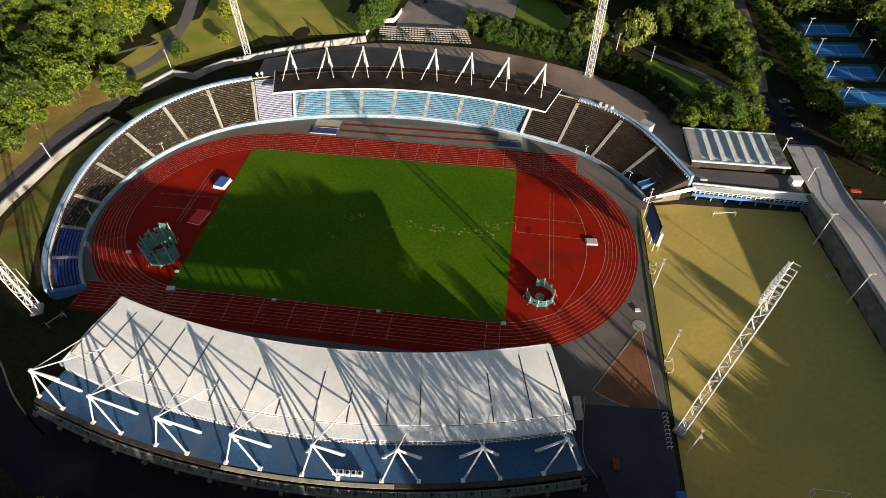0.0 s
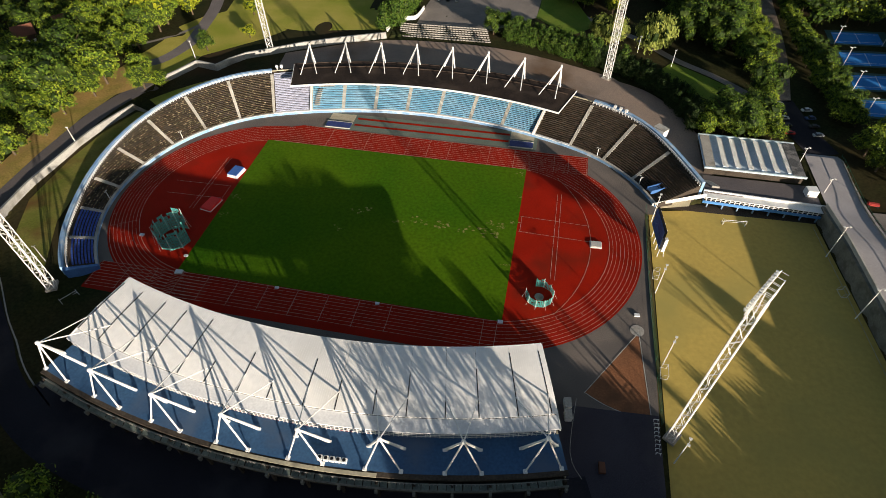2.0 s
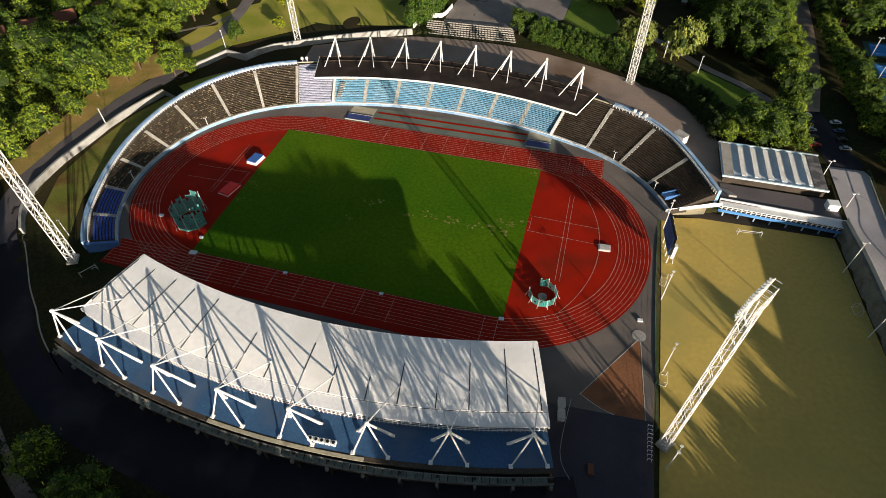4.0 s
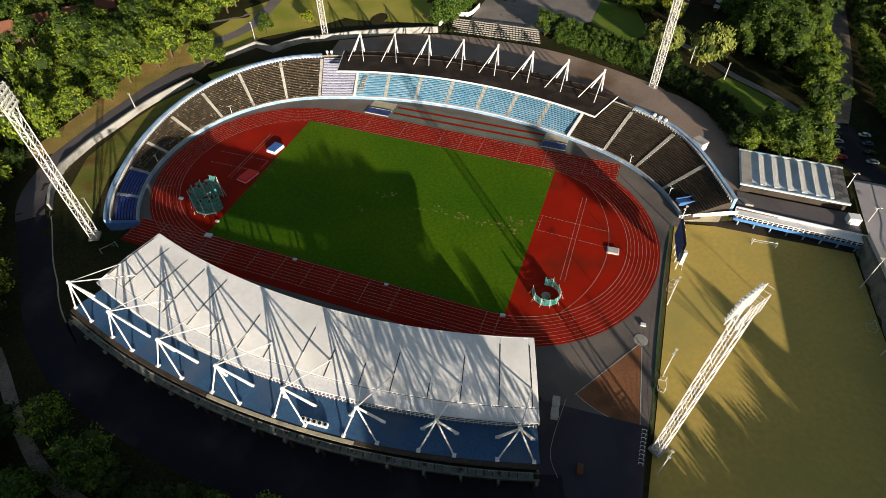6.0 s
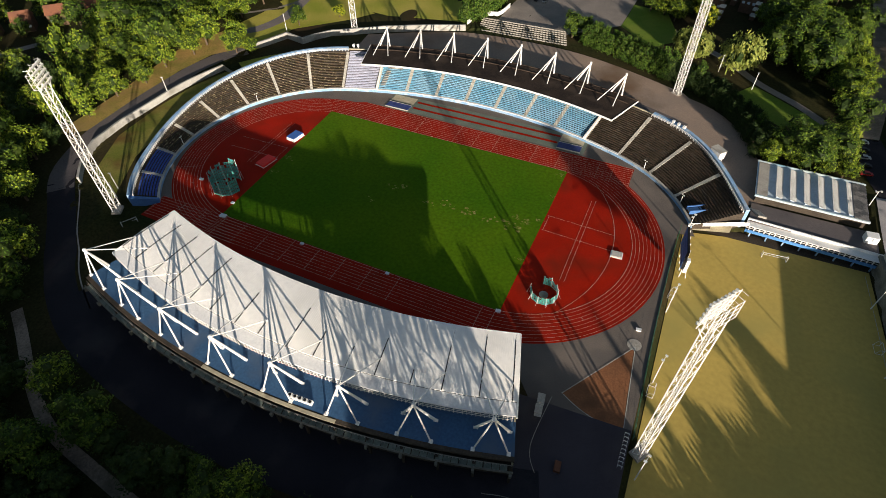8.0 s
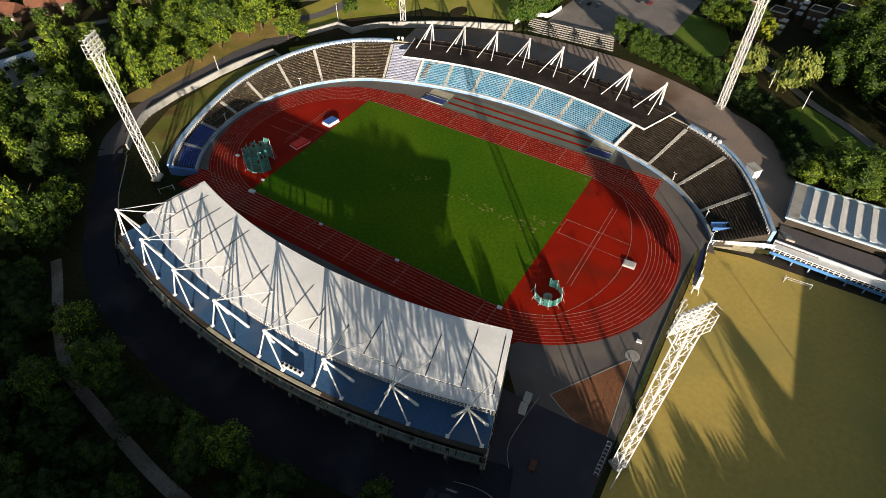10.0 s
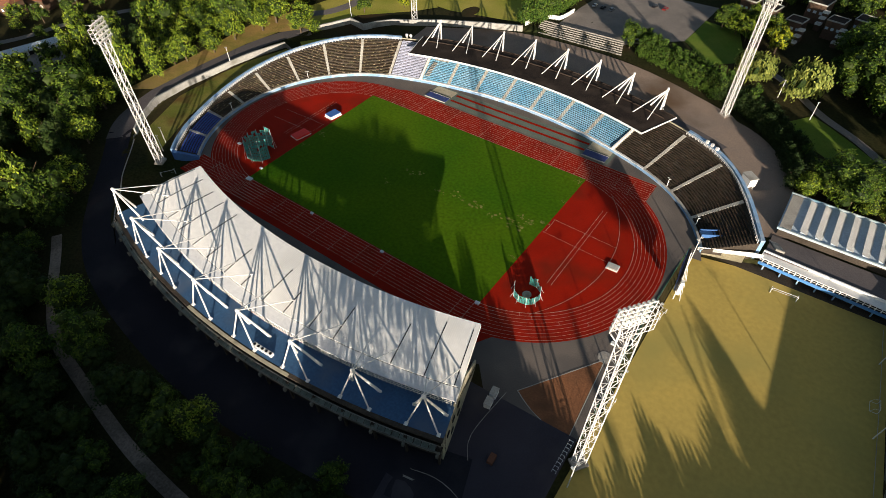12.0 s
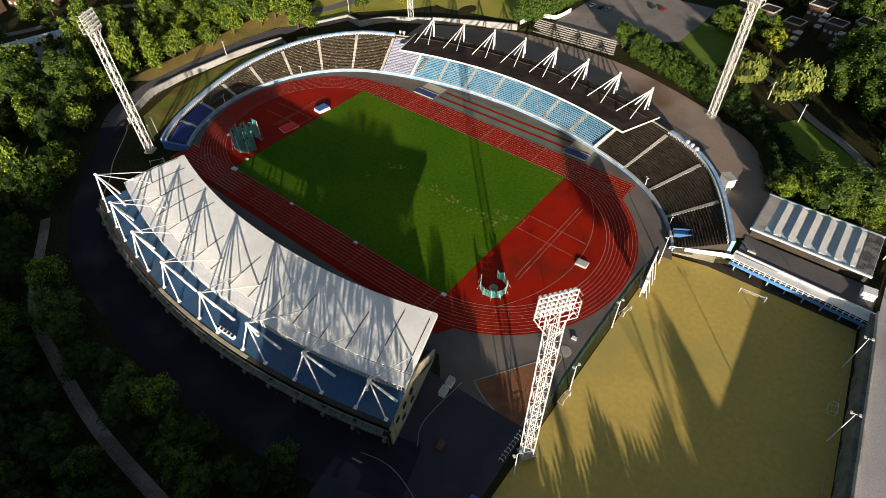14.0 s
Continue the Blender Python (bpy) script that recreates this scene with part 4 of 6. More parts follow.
def goal(x, y, z, rz, w=3.66, h=2.1, d=1.1, mat=M_WHITE):
    th = thing("goal_frame", "white metal goal frame standing on the ground", "goal", "goals")
    bm = bmesh.new()
    r = Matrix.Translation((x, y, z)) @ Matrix.Rotation(rz, 4, "Z")
    P = lambda a, b, c: r @ Vector((a, b, c))
    for s in (-1, 1):
        bar(bm, P(s * w / 2, 0, 0), P(s * w / 2, 0, h), 0.07)
    bar(bm, P(-w / 2, 0, h), P(w / 2, 0, h), 0.07)
    part("posts", bm, mat, th)
    bm = bmesh.new()
    for s in (-1, 1):
        bar(bm, P(s * w / 2, 0, h), P(s * w / 2, d, h * 0.9), 0.04)
        bar(bm, P(s * w / 2, d, h * 0.9), P(s * w / 2, d * 1.5, 0), 0.04)
        bar(bm, P(s * w / 2, 0, 0.05), P(s * w / 2, d * 1.5, 0.05), 0.05)
    bar(bm, P(-w / 2, d * 1.5, 0.05), P(w / 2, d * 1.5, 0.05), 0.05)
    part("back_frame", bm, mat, th)


goal(118.6, 20.6, -1.44, radians(4), 7.3, 2.2)
goal(122.6, -74.0, -1.44, radians(180), 8.0, 2.2)
goal(147.0, -4.6, -1.44, radians(96), 3.2, 1.8)
goal(91.6, -44.0, -1.44, radians(88), 3.6, 2.0)
goal(91.6, -8.0, -1.44, radians(80), 3.6, 2.0)
goal(-85.5, -53.5, level(-85.5, -53.5), radians(60), 5.0, 2.2)


def lamp_post(x, y, z, h, rz=0.0, label="slim white lamp post with twin lamps", k=1.0):
    th = thing("lamp_post", label, "lamp post", "lamp posts")
    bm = bmesh.new()
    bar(bm, (x, y, z), (x, y, z + h), 0.17, 8, 0.09)
    part("pole", bm, M_STEEL, th)
    bm = bmesh.new()
    o = Vector((math.cos(rz), math.sin(rz), 0))
    bar(bm, Vector((x, y, z + h)) - o * 0.9 * k, Vector((x, y, z + h)) + o * 0.9 * k, 0.06, 6)
    part("crossarm", bm, M_STEEL, th)
    for s in (-0.9, 0.9):
        bm = bmesh.new()
        p = Vector((x, y, z + h + 0.1)) + o * s * k
        box(bm, p, (0.55 * k, 0.75 * k, 0.22), rz)
        part("lamp_head", bm, M_LAMP, th)


for x, y in ((90.8, 17.0), (90.3, -15.3), (90.8, -41.0), (91.5, -69.0)):
    lamp_post(x, y, -1.44, 12.0, 1.2)
for x, y in ((145.6, 10.8), (147.3, -14.2), (149.4, -39.0), (151.6, -64.0)):
    lamp_post(x, y, -1.44, 13.5, 0.2)
for x, y in ((145.6, 55.5), (149.5, 38.0), (171.0, 28.0)):
    lamp_post(x, y, level(x, y) - 0.1, 6.0, 0.4)

for x, y, hh in ((-130.9, 13.7, 9.0), (-119.5, 86.5, 9.0), (-101, -43, 7.0), (-97, -47, 7.0), (89.5, 133.5, 8.0), (104.5, 122.2, 8.0)):
    lamp_post(x, y, level(x, y), hh, 0.5, "slim pale lamp post beside the path", 0.4)
for c, a in ((CL, 190.0), (CL, 150.0), (CR, 36.0), (CR, 57.0)):
    p = polar(c, R_END + 0.6, a, 1.4)
    lamp_post(p.x, p.y, 1.4, 3.2, radians(a + 90), "small twin floodlight on the terrace wall", 0.6)

board = thing("scoreboard", "tall dark video scoreboard in a white steel frame on posts", "scoreboard")
BX, BY, BA = 90.6, 5.0, radians(97)
bd = Matrix.Translation((BX, BY, 0)) @ Matrix.Rotation(BA, 4, "Z")
bm = bmesh.new()
box(bm, bd @ Vector((0, 0, 7.2)), (11.5, 0.7, 7.6), BA)
part("screen_case", bm, M_DARK, board, "dark screen case")
for k in range(6):
    for j in range(4):
        bm = bmesh.new()
        box(bm, bd @ Vector((-4.8 + 1.92 * k, 0.4, 4.5 + 1.8 * j)), (1.8, 0.1, 1.68), BA)
        part("screen_tile", bm, M_MIDBLUE, board)
bm = bmesh.new()
for s in (-4.5, -1.5, 1.5, 4.5):
    bar(bm, bd @ Vector((s, -0.6, -1.5)), bd @ Vector((s, -0.6, 10.6)), 0.16, 6)
    bar(bm, bd @ Vector((s, -2.6, -1.5)), bd @ Vector((s, -0.6, 8.0)), 0.1, 6)
part("support_frame", bm, M_STEEL, board, "white steel support frame")
bm = bmesh.new()
box(bm, bd @ Vector((-5.4, -1.1, 5.0)), (1.2, 1.0, 5.4), BA)
part("control_cabinet", bm, M_WHITE, board, "white side cabinet")

# ---- cinder throwing sector and what stands near it ----
wedge = [(84.3, -32.6), (69.5, -55.0)] + [polar((84.3, -32.6), 26.6, a) for a in np.linspace(238, 274, 10)] + [(86.4, -59.0)]
sector = sheet("throwing_sector", wedge, 0.07, M_CINDER, None, "brown cinder throwing sector with a white edge")
tagged(sector, kind="structure", category="throwing sector")
line_strip("sector_edge", wedge, 0.22, 0.12, sector, M_PALE, True)
sheet("throwing_circle", [polar((83.9, -32.0), 2.0, a) for a in range(0, 360, 15)], 0.09, M_CONC, sector, "pale concrete circle")
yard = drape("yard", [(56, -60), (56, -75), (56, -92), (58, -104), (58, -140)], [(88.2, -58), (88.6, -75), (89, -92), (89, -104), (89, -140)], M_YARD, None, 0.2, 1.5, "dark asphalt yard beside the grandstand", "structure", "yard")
for pts in ([(67.5, -57.0), (66.5, -72), (69.5, -78)], [(60, -88), (70, -86), (89, -92)]):
    ribbon("kerb_line", pts, 0.16, M_CONC, yard, 0.34, 1.5)
for k in range(2):
    sk = thing("skip", "small red metal skip on the yard" if k == 0 else "blue plastic bin on the yard", "container")
    bm = bmesh.new()
    if k == 0:
        box(bm, (74.0, -74.5, 0.75), (1.5, 2.6, 1.0), 0.1)
        part("body", bm, M_TILE, sk)
    else:
        box(bm, (88.0, -80.0, 0.9), (2.2, 1.8, 1.6), 0.2)
        part("body", bm, M_BLUEMAT, sk)
for k in range(2):
    bx = thing("storage_box", "white storage box beside the grandstand end", "box", "storage boxes")
    bm = bmesh.new()
    box(bm, (65.2 + 0.3 * k, -59.5 - 3.2 * k, 0.95), (1.8, 2.6, 1.8), 0.15)
    bmesh.ops.bevel(bm, geom=bm.edges[:], offset=0.12, segments=1, affect="EDGES")
    part("body", bm, M_WHITE, bx)
    bm = bmesh.new()
    box(bm, (65.2 + 0.3 * k, -59.5 - 3.2 * k, 1.9), (1.9, 2.7, 0.12), 0.15)
    part("lid", bm, M_PALE, bx)
rack = thing("hurdle_rack", "dark rack of stacked hurdles by the fence", "rack")
for k in range(9):
    bm = bmesh.new()
    for s in (-0.5, 0.5):
        bar(bm, (87.4 + s, -59.5 - 1.1 * k, 0.15), (87.4 + s, -59.5 - 1.1 * k, 1.1), 0.05, 5)
        bar(bm, (87.4 + s, -59.8 - 1.1 * k, 0.2), (87.4 + s, -59.1 - 1.1 * k, 0.2), 0.05, 5)
    box(bm, (87.4, -59.5 - 1.1 * k, 1.05), (1.2, 0.08, 0.2))
    part("hurdle", bm, M_GUTTER, rack)

# ---- field equipment ----
def cage(x, y, rz, r, h, panels, open_deg, label):
    """A throwing cage: posts on a ring and hung netting, open on one side."""
    th = thing("throwing_cage", label, "throwing cage", "throwing cages")
    span = 360 - open_deg
    for k in range(panels):
        a0, a1 = rz + open_deg / 2 + span * k / panels, rz + open_deg / 2 + span * (k + 1) / panels
        bm = bmesh.new()
        rr = r
        p, q = polar((x, y), rr, a0), polar((x, y), rr, a1)
        hh = h * (1.25 if k in (0, panels - 1) else 1.0)
        n = 5
        for j in range(n):
            u0, u1 = p.lerp(q, (j + 0.08) / n), p.lerp(q, (j + 0.92) / n)
            for i in range(6):
                if random.random() < (0.02 if i < 4 else 0.2):
                    continue
                z0, z1 = 0.15 + hh * (i + 0.05) / 6, 0.15 + hh * (i + 0.95) / 6
                vs = [bm.verts.new((u.x, u.y, z)) for u, z in ((u0, z0), (u1, z0), (u1, z1), (u0, z1))]
                bm.faces.new(vs)
        bmesh.ops.solidify(bm, geom=bm.faces[:], thickness=0.03)
        part("net", bm, M_NETGREEN, th, "green netting")
        bm = bmesh.new()
        bar(bm, (p.x, p.y, 0.05), (p.x, p.y, hh + 0.5), 0.07, 6)
        o = (p - Vector((x, y, 0))).normalized()
        bar(bm, (p.x + o.x * 1.0, p.y + o.y * 1.0, 0.1), (p.x, p.y, hh * 0.8), 0.04, 5)
        part("post", bm, M_STEEL, th)
    bm = bmesh.new()
    bar(bm, (x, y, 0.05), (x, y, 0.16), 1.4, 20)
    part("circle", bm, M_CONC, th, "pale concrete circle")


cage(-67.6, -23.4, 35, 5.6, 7.4, 8, 70, "tall green netted hammer cage on the red surface")
cage(55.2, -25.0, 150, 4.2, 3.0, 8, 80, "low green netted discus cage on the red surface")


def mat_block(x, y, rz, w, d, h, body, top, label):
    th = thing("landing_mat", label, "landing mat", "landing mats")
    bm = bmesh.new()
    box(bm, (x, y, 0.08 + h * 0.42), (w, d, h * 0.84), rz)
    bmesh.ops.bevel(bm, geom=bm.edges[:], offset=0.08, segments=2, affect="EDGES")
    part("foam", bm, body, th)
    bm = bmesh.new()
    box(bm, (x, y, 0.12), (w + 0.5, d + 0.5, 0.1), rz)
    part("base_frame", bm, M_WHITE, th, "white base frame")
    bm = bmesh.new()
    box(bm, (x, y, 0.08 + h * 0.92), (w * 0.97, d * 0.95, h * 0.16), rz)
    part("cover", bm, top, th)


mat_block(-64.2, -5.0, radians(80), 6.6, 4.2, 0.9, M_REDMAT, M_REDMAT, "red and white high-jump landing mat")
mat_block(-63.5, 13.5, radians(82), 5.6, 4.2, 1.3, M_WHITE, M_BLUEMAT, "blue-covered pole-vault landing mat with white sides")
mat_block(71.8, 0.6, radians(4), 3.4, 2.6, 0.5, M_PALE, M_PALE, "pale covered board on the red surface")
for x, y, s in ((44.8, -36.6, 1.0), (7.5, -37.0, 0.8), (-25, -37.0, 0.8), (-58.6, -36.9, 1.6), (-60, -30.0, 0.8), (-80.0, -24.0, 1.0), (84.0, -26.5, 1.0)):
    bx = thing("marker_box", "small white box beside the track", "box", "white boxes by the track")
    bm = bmesh.new()
    box(bm, (x, y, 0.3), (1.5 * s, 1.0 * s, 0.45), 0.1)
    part("body", bm, M_WHITE, bx)

# worn bare patches in the grass
for px, py, pr, seed in ((-9, 2.5, 3.0, 1), (-15, -8, 1.6, 2), (4, -1.2, 2.2, 3), (12, 1.0, 2.6, 4), (20, 0.4, 3.2, 5), (27, -0.2, 2.4, 6), (33, 0.5, 3.4, 7), (38, -0.8, 3.0, 8), (36, 4.5, 2.0, 9), (40, 3.5, 2.2, 10), (-58, 1.0, 2.0, 11), (-57.5, -9, 1.6, 12), (43.5, 33.5, 1.6, 13), (44.3, 20, 1.2, 14), (44.0, 6, 1.5, 15), (43.8, -14, 1.2, 16)):
    rp = random.Random(seed)
    for j in range(11):
        qx, qy, qr = px + rp.gauss(0, pr * 0.6), py + rp.gauss(0, pr * 0.35), pr * rp.uniform(0.07, 0.26)
        ring_pts = [(qx + qr * rp.uniform(0.5, 1.3) * math.cos(a), qy + qr * rp.uniform(0.4, 0.9) * math.sin(a)) for a in np.linspace(0, 5.6, 9)]
        sheet("worn_patch", ring_pts, 0.125 + 0.002 * j, M_WORN, infield)

# long-jump runways and sand pits in front of the far stand
jump = sheet("jump_area", [(-41.5, 49.4), (48.0, 49.4), (48.0, 60.8), (-41.5, 60.8)], 0.05, M_RUNGREEN, None, "grey-green surround of the jump runways")
tagged(jump, kind="structure", category="jump area")
for y in (53.2, 57.9):
    sheet("runway", [(-29, y - 0.65), (36.5, y - 0.65), (36.5, y + 0.65), (-29, y + 0.65)], 0.09, M_RED, jump, "red jump runway")
for x0, x1 in ((-41.0, -30.0), (36.9, 46.6)):
    sheet("sand_pit", [(x0, 55.2), (x1, 55.2), (x1, 60.2), (x0, 60.2)], 0.09, M_SAND, jump, "pale sand pit")
    cv = thing("pit_cover", "dark blue cover sheet over a sand pit", "cover", "pit covers")
    bm = bmesh.new()
    box(bm, ((x0 + x1) / 2, 51.8, 0.25), (x1 - x0 - 0.4, 4.0, 0.3))
    part("sheet", bm, M_TARP, cv)
    bm = bmesh.new()
    for yy in (49.7, 53.9):
        box(bm, ((x0 + x1) / 2, yy, 0.28), (x1 - x0, 0.3, 0.36))
    part("edge_beam", bm, M_PALE, cv)

# ---- pavilion and stepped balcony beyond the pitch ----
pav = thing("pavilion", "low pavilion with a white and grey sawtooth striped roof", "building")
bm = bmesh.new()
box(bm, (126.4, 52.5, 4.4), (33.4, 20.0, 3.0))
part("wall", bm, M_STEP, pav)
bm = bmesh.new()
box(bm, (126.4, 52.5, 6.0), (34.6, 21.5, 0.4))
part("roof_slab", bm, M_SLATE, pav, "blue-grey flat roof")
for k in range(6):
    bm = bmesh.new()
    x = 113.4 + 4.4 * k
    vs = [(x + 2.2, 43.2, 6.19), (x + 4.3, 43.2, 6.19), (x + 2.2, 43.2, 6.85), (x + 2.2, 61.5, 6.19), (x + 4.3, 61.5, 6.19), (x + 2.2, 61.5, 6.85)]
    q = [bm.verts.new(v) for v in vs]
    for fc in ((0, 1, 2), (5, 4, 3), (0, 3, 4, 1), (0, 2, 5, 3)):
        bm.faces.new([q[i] for i in fc])
    rl = part("roof_light", bm, M_SLATE, pav, "sloping grey sawtooth roof light")
    bm = bmesh.new()
    q = [bm.verts.new(v) for v in ((x + 4.32, 43.2, 6.22), (x + 1.9, 43.2, 6.98), (x + 1.9, 61.5, 6.98), (x + 4.32, 61.5, 6.22))]
    bm.faces.new(q)
    bmesh.ops.solidify(bm, geom=bm.faces[:], thickness=0.06)
    part("white_slope", bm, M_WHITE, rl, "white sunlit slope")
for y, m in ((42.0, M_EAVES), (63.0, M_EAVES)):
    bm = bmesh.new()
    box(bm, (126.4, y, 6.25), (34.8, 0.6, 0.6))
    part("eaves_beam", bm, m, pav, "faded pale green eaves beam")
for x, w in ((111.2, 3.4), (141.4, 4.2)):
    bm = bmesh.new()
    box(bm, (x, 52.4, 6.35), (w, 19.5, 0.35))
    part("end_roof", bm, M_CONC if x < 120 else M_STAINED, pav, "stained grey end roof")
bm = bmesh.new()
box(bm, (128.0, 36.0, 3.2), (38.0, 10.0, 0.5))
part("terrace", bm, M_ROAD, pav, "brown-grey terrace deck")

balc = thing("spectator_balcony", "white balustraded spectator balcony over a blue undercroft", "balcony")
bm = bmesh.new()
q = [bm.verts.new(v) for v in ((91.0, 23.6, 0.2), (109.0, 28.9, 2.6), (109.0, 28.9, 4.2), (106.0, 28.0, 4.2), (91.0, 23.6, 1.6))]
bm.faces.new(q)
bmesh.ops.solidify(bm, geom=bm.faces[:], thickness=0.5)
part("ramp_wall", bm, M_WHITE, balc, "white sloping ramp parapet")
bm = bmesh.new()
q = [bm.verts.new(v) for v in ((91.0, 24.0, -1.5), (104.5, 28.0, -1.5), (104.5, 28.0, 2.2), (91.0, 24.0, 0.4))]
bm.faces.new(q)
bmesh.ops.solidify(bm, geom=bm.faces[:], thickness=0.4)
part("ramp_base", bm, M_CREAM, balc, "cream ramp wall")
sheet("undercroft_path", [(97, 25.2), (146.8, 26.6), (146.6, 31.5), (109, 31.0)], -1.42, M_STEP, balc, "dark path under the balcony")
RZ = radians(-2.2)
for name, c, size, mat, words in (("parapet", (128.3, 31.0, 3.4), (39.5, 0.5, 1.1), M_WHITE, "white parapet"),
                                  ("balcony_roof", (128.3, 29.35, 3.05), (39.8, 3.0, 0.24), M_WHITE, "white painted balcony roof"),
                                  ("glazing", (128.3, 28.15, 2.2), (39.3, 0.12, 1.4), M_DARK, "dark glazed band"),
                                  ("mid_rail", (128.3, 28.0, 2.25), (39.5, 0.12, 0.14), M_WHITE, ""),
                                  ("sill", (128.3, 27.9, 1.0), (39.6, 0.3, 1.05), M_BALCBLUE, "bright blue fascia under the windows"),
                                  ("lower_slab", (128.3, 29.6, 1.2), (39.5, 3.0, 0.2), M_BLUEPAINT, "light blue lower slab")):
    bm = bmesh.new()
    box(bm, c, size, RZ)
    part(name, bm, mat, balc, words)
BALUSTER = piece_mesh("mullion", (0.3, 0.16, 1.5), M_WHITE)
for k in range(25):
    x = 109.5 + 1.57 * k
    shared("mullion", BALUSTER, balc, pose(x, 28.0 - (x - 128.3) * 0.038, 2.2))
bm = bmesh.new()
box(bm, (128.3, 32.0, 0.6), (39.5, 0.4, 4.4), radians(-2.2))
part("undercroft_wall", bm, M_MIDBLUE, balc, "blue undercroft wall")
for k in range(8):
    x = 110.5 + 5.1 * k
    y0 = 28.2 - (x - 128.3) * 0.038
    bm = bmesh.new()
    box(bm, (x, y0, -0.1), (0.4, 0.4, 2.8))
    part("column", bm, M_BLUEPAINT, balc, "light blue column")
    bm = bmesh.new()
    box(bm, (x + 2.5, y0 + 3.4, 0.6), (2.4, 0.3, 1.2))
    part("undercroft_window", bm, M_PALE, balc, "pale window")
hut = thing("kiosk", "small white glazed kiosk on the terrace", "kiosk")
bm = bmesh.new()
box(bm, (144.5, 36.4, 4.7), (3.6, 3.0, 2.6), 0.1)
part("body", bm, M_WHITE, hut)
for s in (-0.8, 0.8):
    bm = bmesh.new()
    box(bm, (144.5 + s, 34.85, 5.0), (1.2, 0.12, 1.3), 0.1)
    part("window", bm, M_SLATE, hut)
stairs = thing("stair", "concrete stair with white rails beside the pavilion", "stair")
bm = bmesh.new()
for k in range(12):
    box(bm, (110.0 + 0.25 * k, 38.0 - 0.35 * k, 3.2 + 0.02 * k), (2.6, 0.4, 0.4 + 0.1 * k))
part("steps", bm, M_CONC, stairs)

# promenade on its retaining wall
PR = [(147.9, 62), (148.5, 30), (150.5, 5), (152.9, -25), (157.7, -85), (162.5, -145)]
prom = drape("promenade", spline(PR, 4), [Vector((p.x + 12.5 + min(1.0, max(0, (60 - p.y)) * 0.02), p.y)) for p in spline(PR, 4)], M_PROM, None, 0.12, 4.0, "grey paved raised promenade", "structure", "promenade")
bm = kerb_wall(bmesh.new(), spline([(147.6, 30), (149.6, 5), (152.0, -25), (156.8, -85), (161.6, -145)], 4), 1.8, -6.8, 0.15, prom_z)
w = part("retaining_wall", bm, M_FACADE, prom, "dark stained retaining wall")
bm = kerb_wall(bmesh.new(), spline([(147.9, 30), (149.9, 5), (152.3, -25), (157.1, -85), (161.9, -145)], 4), 0.4, 0.14, 1.7, prom_z)
part("parapet", bm, M_PALE, prom, "pale parapet")
FAR_EDGE = [(160.6, 60), (160.4, 30), (162.5, 5), (165.0, -25), (169.8, -85)]
bm = kerb_wall(bmesh.new(), spline(FAR_EDGE, 4), 0.3, 0.0, 0.7)
part("far_parapet", bm, M_CONC, prom)
for p in spline(FAR_EDGE, 3.0):
    bm = bmesh.new()
    bar(bm, (p.x, p.y, prom_z(p.y)), (p.x, p.y, prom_z(p.y) + 2.0), 0.06, 5)
    part("fence_post", bm, M_FENCE, prom, "green fence post")
bm = kerb_wall(bmesh.new(), spline(FAR_EDGE, 4), 0.06, 1.85, 1.98)
part("fence_rail", bm, M_FENCE, prom, "green fence rail")
ribbon("sand_court", [(174, 30), (176, 0), (180, -40), (184, -80)], 24, M_PATH, None, 0.2, 4.0, "pale gravel court beyond the promenade", "structure", "court")
bus = thing("van", "small red van parked behind the promenade wall", "van")
bm = bmesh.new()
box(bm, (163.6, 33.5, prom_z(33.5) + 0.75), (3.8, 1.6, 1.0), -0.1)
bmesh.ops.bevel(bm, geom=bm.edges[:], offset=0.3, segments=2, affect="EDGES")
part("body", bm, M_REDPANEL, bus)
for sx in (-1.3, 1.3):
    for sy in (-0.75, 0.75):
        bm = bmesh.new()
        o = Matrix.Rotation(-0.1, 3, "Z") @ Vector((sx, sy, 0))
        n = Matrix.Rotation(-0.1, 3, "Z") @ Vector((0, 0.12, 0))
        c = Vector((163.6, 33.5, prom_z(33.5) + 0.38)) + o
        bar(bm, c - n, c + n, 0.36, 12)
        part("wheel", bm, M_DARK, bus)

# ---- concourse, outer road, walls and paths ----
inner = [polar(CL, R_END + depth_left(a) + 1.5, a) for a in np.linspace(165, A_L, 14)] + [polar(CF, R_FAR + 21.6, a) for a in np.linspace(A_L - 1, A_R + 1, 20)] + [polar(CR, R_END + depth_right(a) + 1.5, a) for a in np.linspace(A_R, 30, 14)]
outer = [polar(CL, 74.0 + 18 * smooth(160, 128, a), a) for a in np.linspace(165, A_L, 14)] + [polar(CF, 224 + 11 * smooth(112, 96, a) - 6 * smooth(86, 68, a), a) for a in np.linspace(A_L - 1, A_R + 1, 20)] + [polar(CR, 111 - 19 * smooth(66, 32, a), a) for a in np.linspace(A_R, 30, 14)]
drape("concourse", inner, outer, M_CONCOURSE, None, 0.22, 3.0, "brown-grey asphalt concourse behind the stands", "structure", "concourse")
drape("service_road", [polar(CF, 198.5, a) for a in np.linspace(114, 66, 30)], [polar(CF, 208.5, a) for a in np.linspace(114, 66, 30)], M_ROAD, None, 0.3, 3.0, "dark asphalt service road behind the covered stand", "structure", "road")

